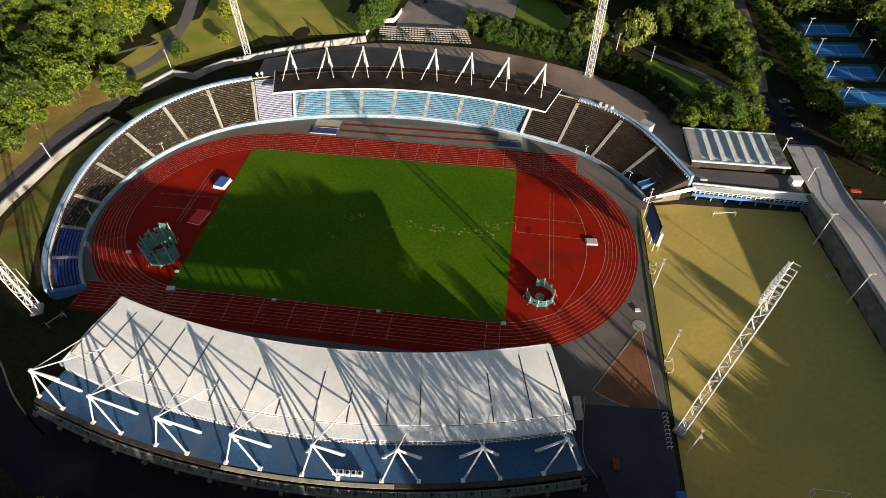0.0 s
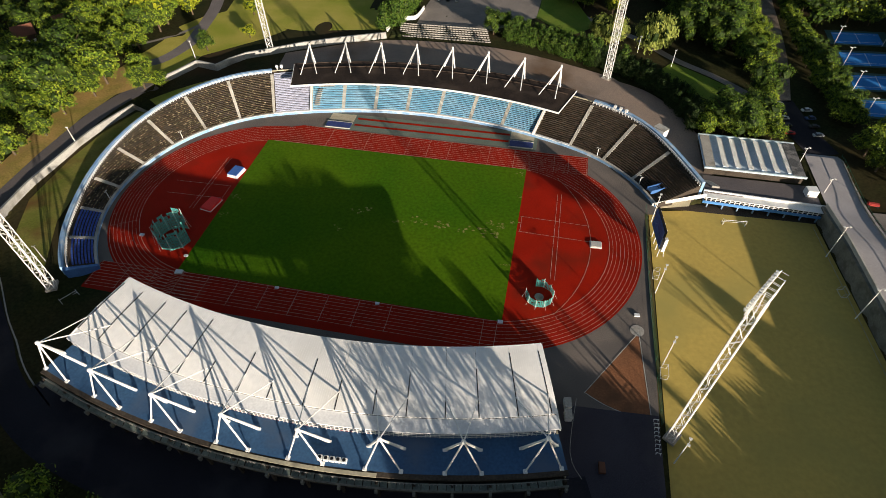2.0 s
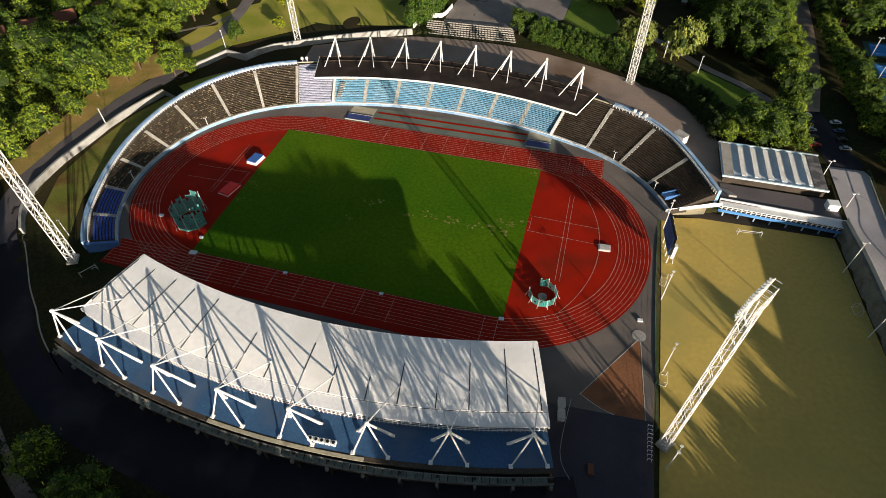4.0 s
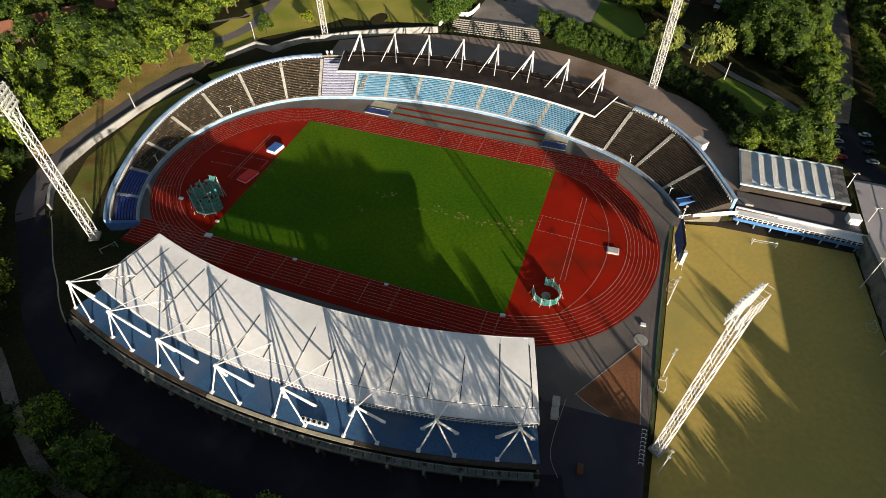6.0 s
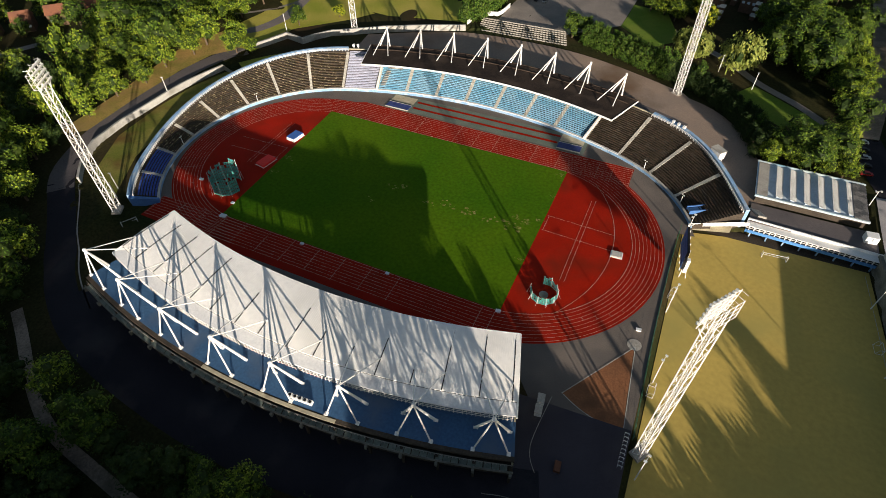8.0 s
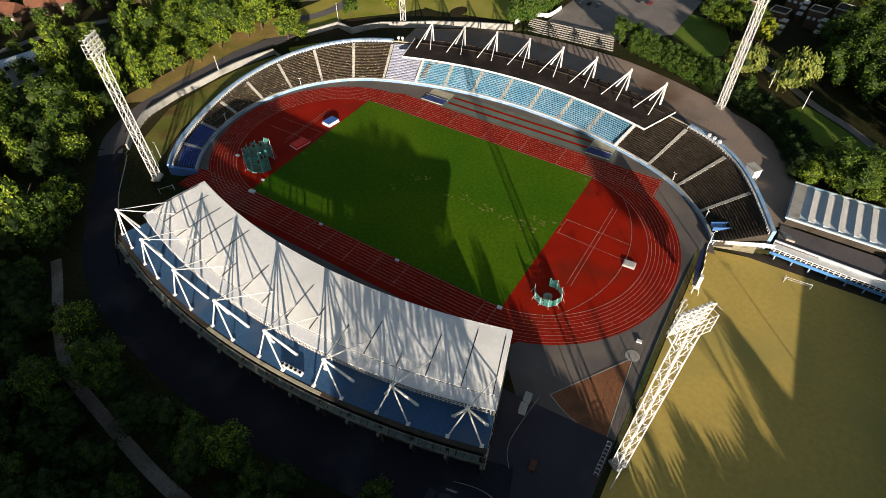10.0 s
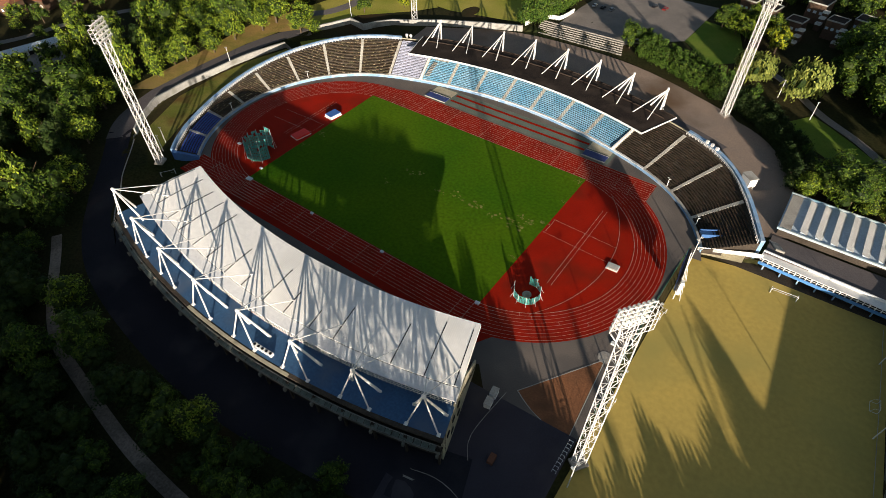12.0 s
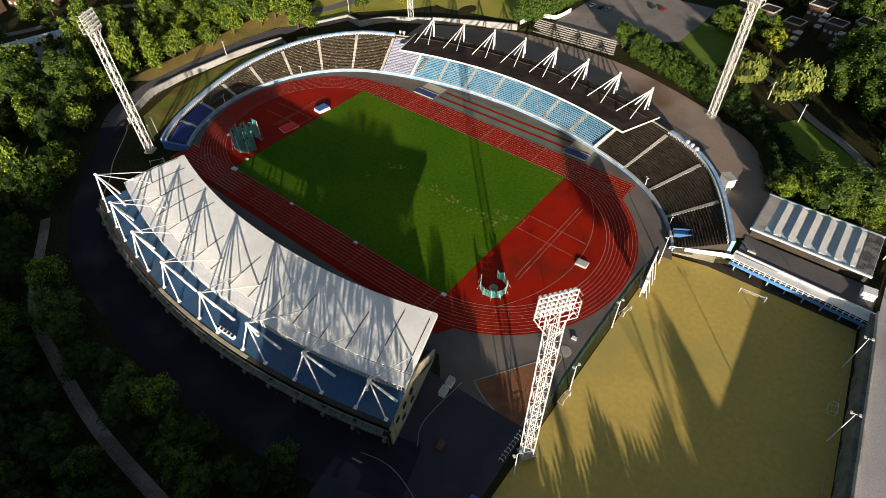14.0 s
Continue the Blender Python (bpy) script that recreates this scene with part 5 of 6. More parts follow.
para = new("parapet_wall")
tagged(para, "pale concrete parapet wall above the concourse", "wall", "", "structure")
bm = kerb_wall(bmesh.new(), polyline(PARAPET, 3), 0.9, -2.4, 3.1)
part("wall", bm, M_WALL, para)
side_wall = new("boundary_wall")
tagged(side_wall, "pale concrete boundary wall beside the path", "wall", "", "structure")
bm = kerb_wall(bmesh.new(), spline(SIDEWALL, 3), 0.6, -2.4, 2.7)
part("wall", bm, M_WALL, side_wall)
bm = kerb_wall(bmesh.new(), spline(SIDEWALL, 3), 0.9, 2.7, 2.85)
part("coping", bm, M_WALL, side_wall)
bm = bmesh.new()
q = [bm.verts.new(v) for v in ((-124.4, 42.6, 0), (-113.8, 39.9, 0), (-113.8, 39.9, 4.4), (-124.4, 42.6, 5.7))]
bm.faces.new(q)
bmesh.ops.solidify(bm, geom=bm.faces[:], thickness=0.5)
part("return_wall", bm, M_WALL, side_wall, "sloping return wall")

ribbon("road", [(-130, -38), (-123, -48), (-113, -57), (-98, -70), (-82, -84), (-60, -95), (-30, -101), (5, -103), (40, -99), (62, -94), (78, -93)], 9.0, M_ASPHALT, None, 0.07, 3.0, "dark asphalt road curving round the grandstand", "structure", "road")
ribbon("side_road", [(-128, 62), (-134, 45), (-136.5, 30), (-137, 5), (-136, -20), (-128, -42), (-118, -53)], 9.0, M_ROAD, None, 0.08, 3.0, "worn tarmac lane beside the boundary wall", "structure", "road")
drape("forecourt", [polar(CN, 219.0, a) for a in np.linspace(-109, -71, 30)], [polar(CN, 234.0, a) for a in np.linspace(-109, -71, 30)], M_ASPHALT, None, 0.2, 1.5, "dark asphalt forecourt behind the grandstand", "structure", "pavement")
# lighter grass laid where sunlight falls, over the shade-dark ground
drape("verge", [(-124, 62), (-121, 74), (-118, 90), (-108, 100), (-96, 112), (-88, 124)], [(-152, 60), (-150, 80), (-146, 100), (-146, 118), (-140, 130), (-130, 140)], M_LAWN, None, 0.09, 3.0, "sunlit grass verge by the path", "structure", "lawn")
drape("dry_bank", [(-140, -22), (-141.5, 5), (-141, 32), (-138, 50), (-130, 60)], [(-150, -30), (-152, 5), (-156, 36), (-158, 58), (-150, 74)], M_DRY, None, 0.16, 3.0, "dry yellow grass bank under trees", "structure", "lawn")
drape("terrace_verge", [polar(CL, 85.0, a) for a in np.linspace(147, 119, 12)], [polar(CL, 93.0, a) for a in np.linspace(147, 119, 12)], M_LAWN, None, 0.32, 3.0, "strip of grass below the parapet", "structure", "lawn")
ribbon("road_kerb", [(-66, -86.6), (-45, -92.5), (-20, -96.2), (5, -97.0), (30, -95.6), (50, -92.5), (68, -88)], 0.45, M_CONC, None, 0.16, 3.0, "pale kerb line", "structure", "kerb")
ribbon("road_kerb", [(-116, -47), (-108.5, -53.5), (-95, -66), (-80, -78.5), (-66, -86.6)], 0.4, M_CONC, None, 0.2, 3.0, "pale kerb line", "structure", "kerb")
ribbon("path", [(-146.5, 190), (-146, 166), (-138, 140), (-133.5, 118), (-131, 100), (-136, 82), (-148, 74)], 6.8, M_TARMAC, None, 0.1, 3.0, "grey tarmac park path", "structure", "path")
ribbon("footpath", [(-136, 122), (-143, 108), (-158, 94), (-180, 84), (-210, 76)], 2.2, M_PATH, None, 0.12, 3.0, "narrow pale footpath", "structure", "path")
ribbon("shaded_path", [(-86, -96), (-77, -101), (-60, -111), (-44, -118), (-25, -121), (3, -124), (32, -124), (60, -123)], 3.2, M_LEAFPATH, None, 0.12, 3.0, "brown leaf-strewn path among trees", "structure", "path")
ribbon("lane", [(147, 100), (151, 78), (156, 62)], 12, M_ASPHALT, None, 0.1, 3.0, "tarmac lane with parked cars", "structure", "road")
ribbon("lane_long", [(165, 260), (160, 190), (155, 140), (148, 100)], 8, M_LEAFPATH, None, 0.1, 3.0, "leaf-strewn lane between trees", "structure", "road")
ribbon("park_path", [(60, 172), (76, 158), (90, 148), (107, 129), (123, 116), (135, 103)], 4.0, M_PATH, None, 0.12, 3.0, "grey park path", "structure", "path")
drape("car_park", [(-24, 146), (-24, 170), (-20, 215)], [(14, 142), (38, 164), (40, 215)], M_PATH, None, 0.1, 4.0, "grey tarmac car park", "structure", "car park")
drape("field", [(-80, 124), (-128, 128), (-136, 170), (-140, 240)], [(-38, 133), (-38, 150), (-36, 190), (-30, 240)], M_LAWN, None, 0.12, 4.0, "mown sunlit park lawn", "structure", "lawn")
drape("green", [(38, 164), (39, 178), (39, 194)], [(56, 145), (69, 158), (58, 190)], M_GREEN, None, 0.14, 4.0, "mown green park lawn", "structure", "lawn")
drape("lawn", [(98, 116), (104, 104), (118, 95), (132, 92)], [(105, 126), (112, 121), (122, 113), (134, 102)], M_GREEN, None, 0.1, 4.0, "green park lawn", "structure", "lawn")
drape("bank", [(-117, -40), (-127.6, -18), (-129, 6), (-127.6, 24), (-122.5, 41)], [(-98, -48), (-110, -26), (-116, 0), (-116, 24), (-113, 44)], M_BANK, None, 0.1, 3.0, "rough grass bank outside the terrace", "structure", "lawn")

# concrete tiers north of the concourse
bm = bmesh.new()
bmesh.ops.create_cube(bm, size=1.0)
TIER = bpy.data.meshes.new("stone_block")
bm.to_mesh(TIER)
bm.free()
TIER.materials.append(M_CONC)
tiers = thing("stone_tiers", "stepped pale concrete tiers above the concourse", "steps")
for k in range(7):
    y = 131.0 + 1.75 * k
    x0, x1 = -30 - 0.2 * k, 18.0 - 0.6 * k
    nseg = 30
    for i in range(nseg):
        u0 = x0 + (x1 - x0) * i / nseg
        w = (x1 - x0) / nseg
        shared("stone_block", TIER, tiers, pose(u0 + w / 2, y + 0.02 * (u0 + 6), 3.1 + 0.3 * k + random.uniform(-0.05, 0.05), 0, 0, 2.3 + random.uniform(-3, 3)) @ Matrix.Diagonal((w * 0.8, random.uniform(0.5, 0.75), 0.5, 1)))
bm = kerb_wall(bmesh.new(), spline([(-36, 131), (-34, 146), (-26, 150), (-24, 164)], 3), 0.4, 0, 2.2)
part("side_wall", bm, M_WHITE, tiers, "white side wall")


# ---- tennis courts ----
for k in range(4):
    y = 92 + 22.3 * k
    court = sheet("tennis_court", [(177 + 2 * k, y), (206 + 2 * k, y + 2), (207 + 2 * k, y + 18.5), (178 + 2 * k, y + 16.5)], 3.14, M_COURTGREEN, None, "blue hard tennis court with green border")
    tagged(court, kind="structure", category="tennis court")
    sheet("playing_surface", [(179.5 + 2 * k, y + 1.6), (202 + 2 * k, y + 3.2), (203 + 2 * k, y + 16.0), (180.5 + 2 * k, y + 14.4)], 3.18, M_TENNIS, court, "blue playing surface")
    for v0 in (0.12, 0.88):
        line_strip("court_line", [(181 + 2 * k, y + 2.5 + 11.5 * v0), (202 + 2 * k, y + 4 + 11.5 * v0)], 0.16, 3.22, court, M_WHITE)
    line_strip("court_line", [(191 + 2 * k, y + 2.6), (192 + 2 * k, y + 15)], 0.16, 3.22, court, M_WHITE)
    for s in (0, 1):
        lamp_post(178.5 + 2 * k + 22 * s, y + 0.3 + 1.5 * s, 3.1, 9.0, 0.1, "white court floodlight post")

# ---- parked cars ----
CAR_COLS = [material("car_paint_" + n, c, None, 0.5, 1.0, 5.0, 0.05, 0.3, 0.2) for n, c in
            (("white", (0.75, 0.75, 0.74)), ("black", (0.02, 0.02, 0.025)), ("red", (0.35, 0.02, 0.02)), ("silver", (0.42, 0.43, 0.44)), ("blue", (0.04, 0.08, 0.2)))]
CAR_WORDS = ("white", "black", "red", "silver", "dark blue")
M_TYRE = material("tyre_rubber", (0.02, 0.02, 0.02), None, 0.5, 2.0, 5.0, 0.2, 0.9)
M_GLASS = material("dark_car_glass", (0.03, 0.035, 0.04), None, 0.5, 1.0, 3.0, 0.05, 0.08, spec=0.6)


def car_proto(i):
    th = thing("car", CAR_WORDS[i] + " parked car on the tarmac", "car", "parked cars")
    bm = bmesh.new()
    box(bm, (0, 0, 0.62), (4.3, 1.75, 0.62))
    bmesh.ops.bevel(bm, geom=bm.edges[:], offset=0.16, segments=2, affect="EDGES")
    part("body", bm, CAR_COLS[i], th)
    bm = bmesh.new()
    bmesh.ops.create_cube(bm, size=1.0, matrix=Matrix.Translation((-0.15, 0, 1.17)) @ Matrix.Diagonal((2.5, 1.55, 0.52, 1)))
    for v in bm.verts:
        if v.co.z > 1.17:
            v.co.x = -0.15 + (v.co.x + 0.15) * 0.66
            v.co.y *= 0.86
    part("cabin_glass", bm, M_GLASS, th, "dark glass")
    bm = bmesh.new()
    box(bm, (-0.15, 0, 1.45), (1.6, 1.32, 0.06))
    part("roof", bm, CAR_COLS[i], th)
    for sx in (-1.35, 1.35):
        for sy in (-0.8, 0.8):
            bm = bmesh.new()
            bar(bm, (sx, sy - 0.1, 0.32), (sx, sy + 0.1, 0.32), 0.32, 12)
            part("wheel", bm, M_TYRE, th)
    return th


protos = [car_proto(i) for i in range(5)]
spots = [(146.0, 96 - 5.4 * k, 0.15) for k in range(5)] + [(156.5, 93 - 6.1 * k, 0.2) for k in range(4)] + [(-18 + 5 * k, 178, 1.5) for k in range(3)] + [(10 + 6 * k, 196, 1.4) for k in range(2)]
used = set()
for k, (x, y, rz) in enumerate(spots):
    i = (0, 1, 3, 1, 2, 0, 4, 1, 3)[k % 9]
    m = pose(x, y, level(x, y) + 0.12, 0, 0, math.degrees(rz) + (180 if k % 3 == 0 else 0))
    if i in used:
        copy_thing(protos[i], m)
    else:
        protos[i].matrix_basis = m
        used.add(i)


# ---- buildings beyond ----
def flat_house(x, y, z, rz, w, d, h):
    th = thing("house", "flat-roofed dark brick house with a pale roof edge", "house", "flat-roofed houses")
    r = Matrix.Rotation(rz, 3, "Z")
    bm = bmesh.new()
    box(bm, (x, y, z + h / 2), (w, d, h), rz)
    part("wall", bm, M_BRICK, th)
    bm = bmesh.new()
    for sx, sy, bw, bd in ((0, 1, w + 0.5, 0.4), (0, -1, w + 0.5, 0.4), (1, 0, 0.4, d + 0.5), (-1, 0, 0.4, d + 0.5)):
        o = r @ Vector((sx * w / 2, sy * d / 2, 0))
        box(bm, (x + o.x, y + o.y, z + h + 0.2), (bw, bd, 0.6), rz)
    part("roof_edge", bm, M_PALE, th, "pale roof edge")
    bm = bmesh.new()
    box(bm, (x, y, z + h + 0.1), (w - 0.4, d - 0.4, 0.2), rz)
    part("roof", bm, M_DARKROOF, th)
    for k in range(3):
        o = r @ Vector((w / 2 + 1.1, -d / 2 - 0.9 - 2.6 * k, 0))
        zb = z + h - 2.6 - 2.2 * k
        bm = bmesh.new()
        box(bm, (x + o.x, y + o.y, (z + zb) / 2), (2.6, 2.4, zb - z), rz)
        bal = part("balcony", bm, M_BRICK, th, "stepped brick terrace")
        bm = bmesh.new()
        for sx, sy, bw, bd in ((0, 1, 2.8, 0.3), (0, -1, 2.8, 0.3), (1, 0, 0.3, 2.6), (-1, 0, 0.3, 2.6)):
            e = r @ Vector((sx * 1.3, sy * 1.2, 0))
            box(bm, (x + o.x + e.x, y + o.y + e.y, zb + 0.35), (bw, bd, 0.9), rz)
        part("balcony_parapet", bm, M_WHITE, bal, "white parapet")
    for k in range(3):
        bm = bmesh.new()
        o = r @ Vector((-w / 2 + w * (k + 0.5) / 3, -d / 2 - 0.03, 0))
        box(bm, (x + o.x, y + o.y, z + h * 0.6), (w * 0.18, 0.12, 1.3), rz)
        part("window", bm, M_SLATE, th, "pale window")


for x, y, w, d, h in ((66, 208, 8, 9, 9), (55, 214, 8, 9, 9), (80, 202, 8, 8, 8), (86, 228, 9, 11, 10), (97, 210, 8, 8, 9), (108, 222, 7, 9, 8)):
    flat_house(x, y, level(x, y), radians(-12), w, d, h)


def gable_house(x, y, rz, w, d, h):
    th = thing("house", "brown brick house with a pitched tile roof", "house", "pitched-roof houses")
    z = level(x, y)
    bm = bmesh.new()
    box(bm, (x, y, z + h / 2), (w, d, h), rz)
    part("wall", bm, M_BRICK, th)
    bm = bmesh.new()
    r = Matrix.Translation((x, y, z + h)) @ Matrix.Rotation(rz, 4, "Z")
    q = [bm.verts.new(r @ Vector(v)) for v in ((-w / 2 - 0.4, -d / 2 - 0.4, 0), (w / 2 + 0.4, -d / 2 - 0.4, 0), (w / 2 + 0.4, d / 2 + 0.4, 0), (-w / 2 - 0.4, d / 2 + 0.4, 0), (-w / 2 - 0.4, 0, d * 0.42), (w / 2 + 0.4, 0, d * 0.42))]
    for fc in ((0, 1, 5, 4), (2, 3, 4, 5), (0, 4, 3), (1, 2, 5), (0, 3, 2, 1)):
        bm.faces.new([q[i] for i in fc])
    part("roof", bm, M_TILE, th, "brown tile roof")
    for k in range(3):
        bm = bmesh.new()
        p = r @ Vector((-w / 2 + w * (k + 0.5) / 3, -d / 2 - 0.03, -h * 0.5))
        box(bm, p, (1.3, 0.12, 1.4), rz)
        part("window", bm, M_WHITE, th)


for k in range(8):
    gable_house(-268 + 9.5 * k, 8 + 13 * k, 0.8, 9, 9, 6)
for x, y in ((-286, -34), (-281, -18), (-291, -3), (-272, -4), (-266, 12)):
    gable_house(x, y, 0.35, 11, 10, 6)
hall = thing("long_hall", "long low white building with a grey sheet roof", "building")
HA = 1.33
hm = Matrix.Translation((-222.5, -36, 4.3)) @ Matrix.Rotation(HA, 4, "Z")
bm = bmesh.new()
box(bm, hm @ Vector((0, 0, 1.5)), (38, 7.0, 3.0), HA)
part("wall", bm, M_WHITE, hall, "white rendered wall")
bm = bmesh.new()
q = [bm.verts.new(hm @ Vector(v)) for v in ((-19.4, -4.2, 2.9), (19.4, -4.2, 2.9), (19.4, 4.2, 2.9), (-19.4, 4.2, 2.9), (-19.4, 0, 4.3), (19.4, 0, 4.3))]
for fc in ((0, 1, 5, 4), (2, 3, 4, 5), (0, 4, 3), (1, 2, 5), (0, 3, 2, 1)):
    bm.faces.new([q[i] for i in fc])
part("roof", bm, M_SLATE, hall, "grey sheet roof")
# near-black panels put the shade of the openings onto the wall
for k in range(11):
    bm = bmesh.new()
    box(bm, hm @ Vector((-17 + 3.3 * k, -3.55, 1.2)), (2.0, 0.14, 2.0), HA)
    part("door", bm, M_DARK, hall, "dark panel for the shade of a doorway")
sheet("hall_yard", [(-218, -16), (-203, -24), (-199, -44), (-208, -58), (-232, -66), (-226, -50)], 4.75, M_PATH, None, "grey tarmac yard of the long hall", "structure", "yard")
ribbon("back_lane", [(-262, -70), (-244, -34), (-240, -8), (-228, 22), (-205, 50)], 5.0, M_PATH, None, 0.25, 4.0, "grey tarmac lane behind the long hall", "structure", "road")
sheet("yard_clearing", [polar((-176, -44), 9 + 2.5 * math.sin(a * 0.11), a) for a in range(0, 360, 20)], 4.75, M_PATH, None, "pale gravel clearing", "structure", "clearing")

# ---- trees ----
def sunplace(u, v):
    """A place by its distance across and along the sunlight."""
    a = radians(SUN_AZ)
    return math.sin(a) * u + math.cos(a) * v, -math.cos(a) * u + math.sin(a) * v


def crown_mesh(name, lobes, cards, size, mat, droop=0.0, up=0.0, seed=0, solid=True):
    """A crown: lumps of shade inside, many small leaf sprays round them. lobes: (x, y, z, rx, rz)."""
    rnd = random.Random(seed)
    verts, faces, inner = [], [], []
    total = sum(l[3] * l[3] + l[3] * l[4] for l in lobes)
    for x, y, z, rx, rz in lobes:
        bm = bmesh.new()
        # "ends" leaves a band without lumps, so part of the sunlight passes
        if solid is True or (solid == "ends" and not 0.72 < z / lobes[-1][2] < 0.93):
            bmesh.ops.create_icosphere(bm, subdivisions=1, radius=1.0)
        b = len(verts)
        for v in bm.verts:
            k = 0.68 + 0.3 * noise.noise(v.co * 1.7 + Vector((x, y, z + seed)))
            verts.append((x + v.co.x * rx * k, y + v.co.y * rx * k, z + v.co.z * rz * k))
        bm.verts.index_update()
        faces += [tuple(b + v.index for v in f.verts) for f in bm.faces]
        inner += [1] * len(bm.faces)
        bm.free()
        clumps = []
        while len(clumps) < max(60 if solid == "ends" else 5, int(2.2 * (rx * rx + rx * rz) / (size * 2) ** 2 * 1.4)):
            d = Vector((rnd.gauss(0, 1), rnd.gauss(0, 1), rnd.gauss(0, 1)))
            if d.length > 0.1 and d.normalized().z > -0.75:
                d.normalize()
                clumps.append((d, rnd.uniform(0.72 if solid else 0.2, 1.08) * (0.9 + 0.25 * noise.noise(d * 2.2 + Vector((x, seed, z))))))
        for _ in range(int(cards * (rx * rx + rx * rz) / total)):
            d, k = rnd.choice(clumps)
            p = Vector((x + d.x * rx * k, y + d.y * rx * k, z + d.z * rz * k)) + Vector((rnd.gauss(0, 0.7), rnd.gauss(0, 0.7), rnd.gauss(0, 0.45) - (abs(rnd.gauss(0, 1.3)) if droop else 0))) * size
            nrm = (d + Vector((rnd.gauss(0, 0.5), rnd.gauss(0, 0.5), rnd.gauss(0.25, 0.5)))).normalized()
            t = nrm.orthogonal().normalized()
            t = Matrix.Rotation(rnd.uniform(0, 6.28), 3, nrm) @ t
            if droop:
                t = (t * (1 - droop) + Vector((d.x * 0.3, d.y * 0.3, -1)) * droop).normalized()
            if up:
                t = (t * (1 - up) + Vector((0, 0, 1)) * up).normalized()
            s = nrm.cross(t).normalized()
            ln, wd = size * rnd.uniform(0.6, 1.3), size * rnd.uniform(0.35, 0.65)
            b = len(verts)
            verts += [p - t * ln * 0.5, p + s * wd * 0.5 + nrm * 0.06, p + t * ln * 0.5, p - s * wd * 0.5 + nrm * 0.06]
            faces.append((b, b + 1, b + 2, b + 3))
            inner.append(0)
    me = bpy.data.meshes.new(name)
    me.from_pydata(verts, [], faces)
    me.materials.append(mat)
    me.materials.append(L_INNER_SHADE)
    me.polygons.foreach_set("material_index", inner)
    return me


def trunk_bm(h, r, limbs, seed):
    rnd = random.Random(seed)
    bm = bmesh.new()
    bar(bm, (0, 0, -0.3), (0.1, 0.05, h * 0.55), r, 7, r * 0.6)
    for k in range(limbs):
        a = k * 2.4 + rnd.uniform(-0.3, 0.3)
        z0 = h * rnd.uniform(0.25, 0.5)
        bar(bm, (0, 0, z0), (math.cos(a) * h * 0.28, math.sin(a) * h * 0.28, z0 + h * 0.3), r * 0.4, 5, r * 0.12)
    return bm


def tree_proto(label, h, r, mat, kind, seed, cards=1500, size=0.75, solid=True):
    rnd = random.Random(seed)
    th = thing("tree", label, "tree", "park trees")
    lobes = []
    if kind == "broad":
        lobes = [(0, 0, h * 0.52, r * 0.78, h * 0.38)]
        for k in range(9):
            a = k * 0.7 + rnd.uniform(-0.3, 0.3)
            q = r * rnd.uniform(0.42, 0.7)
            lobes.append((math.cos(a) * q, math.sin(a) * q, h * rnd.uniform(0.3, 0.74), r * rnd.uniform(0.3, 0.46), h * rnd.uniform(0.13, 0.2)))
        for k in range(3):
            lobes.append((rnd.uniform(-0.3, 0.3) * r, rnd.uniform(-0.3, 0.3) * r, h * rnd.uniform(0.78, 0.86), r * rnd.uniform(0.28, 0.42), h * 0.14))
    elif kind == "column":
        for k in range(7):
            t = k / 6
            w = r * (0.55 + 0.75 * math.sin(math.pi * (0.15 + 0.75 * (1 - t)))) * (1 - 0.55 * t)
            lobes.append((rnd.uniform(-0.2, 0.2) * r, rnd.uniform(-0.2, 0.2) * r, h * (0.14 + 0.78 * t), w, h * 0.13))
    elif kind == "willow":
        lobes = [(0, 0, h * 0.62, r * 0.7, h * 0.34)]
        for k in range(9):
            a = k * 0.7 + rnd.uniform(-0.2, 0.2)
            q = r * rnd.uniform(0.45, 0.75)
            lobes.append((math.cos(a) * q, math.sin(a) * q, h * rnd.uniform(0.4, 0.6), r * rnd.uniform(0.25, 0.36), h * rnd.uniform(0.26, 0.36)))
    elif kind == "spire":
        for k in range(14):
            t = k / 13
            lobes.append((rnd.uniform(-0.15, 0.15) * r, rnd.uniform(-0.15, 0.15) * r, h * (0.05 + 0.9 * t), r * (1.15 - 0.75 * t ** 4), h * 0.075))
    elif kind == "pine":
        for k in range(11):
            t = k / 10
            a = k * 2.4
            w = math.sin(math.pi * (0.12 + 0.8 * t))
            lobes.append((math.cos(a) * r * 0.3 * w, math.sin(a) * r * 0.3 * w, h * (0.74 + 0.235 * t), r * (0.3 + 0.62 * w * (1 - 0.45 * t)), h * 0.045))
    part("trunk", trunk_bm(h, max(0.2, r * 0.07), 5, seed), M_BARK, th)
    me = crown_mesh("crown", lobes, cards, size, mat, 0.75 if kind == "willow" else 0.0, 0.6 if kind == "column" else 0.0, seed, solid)
    cr = new("crown", me)
    cr.parent = th
    return th


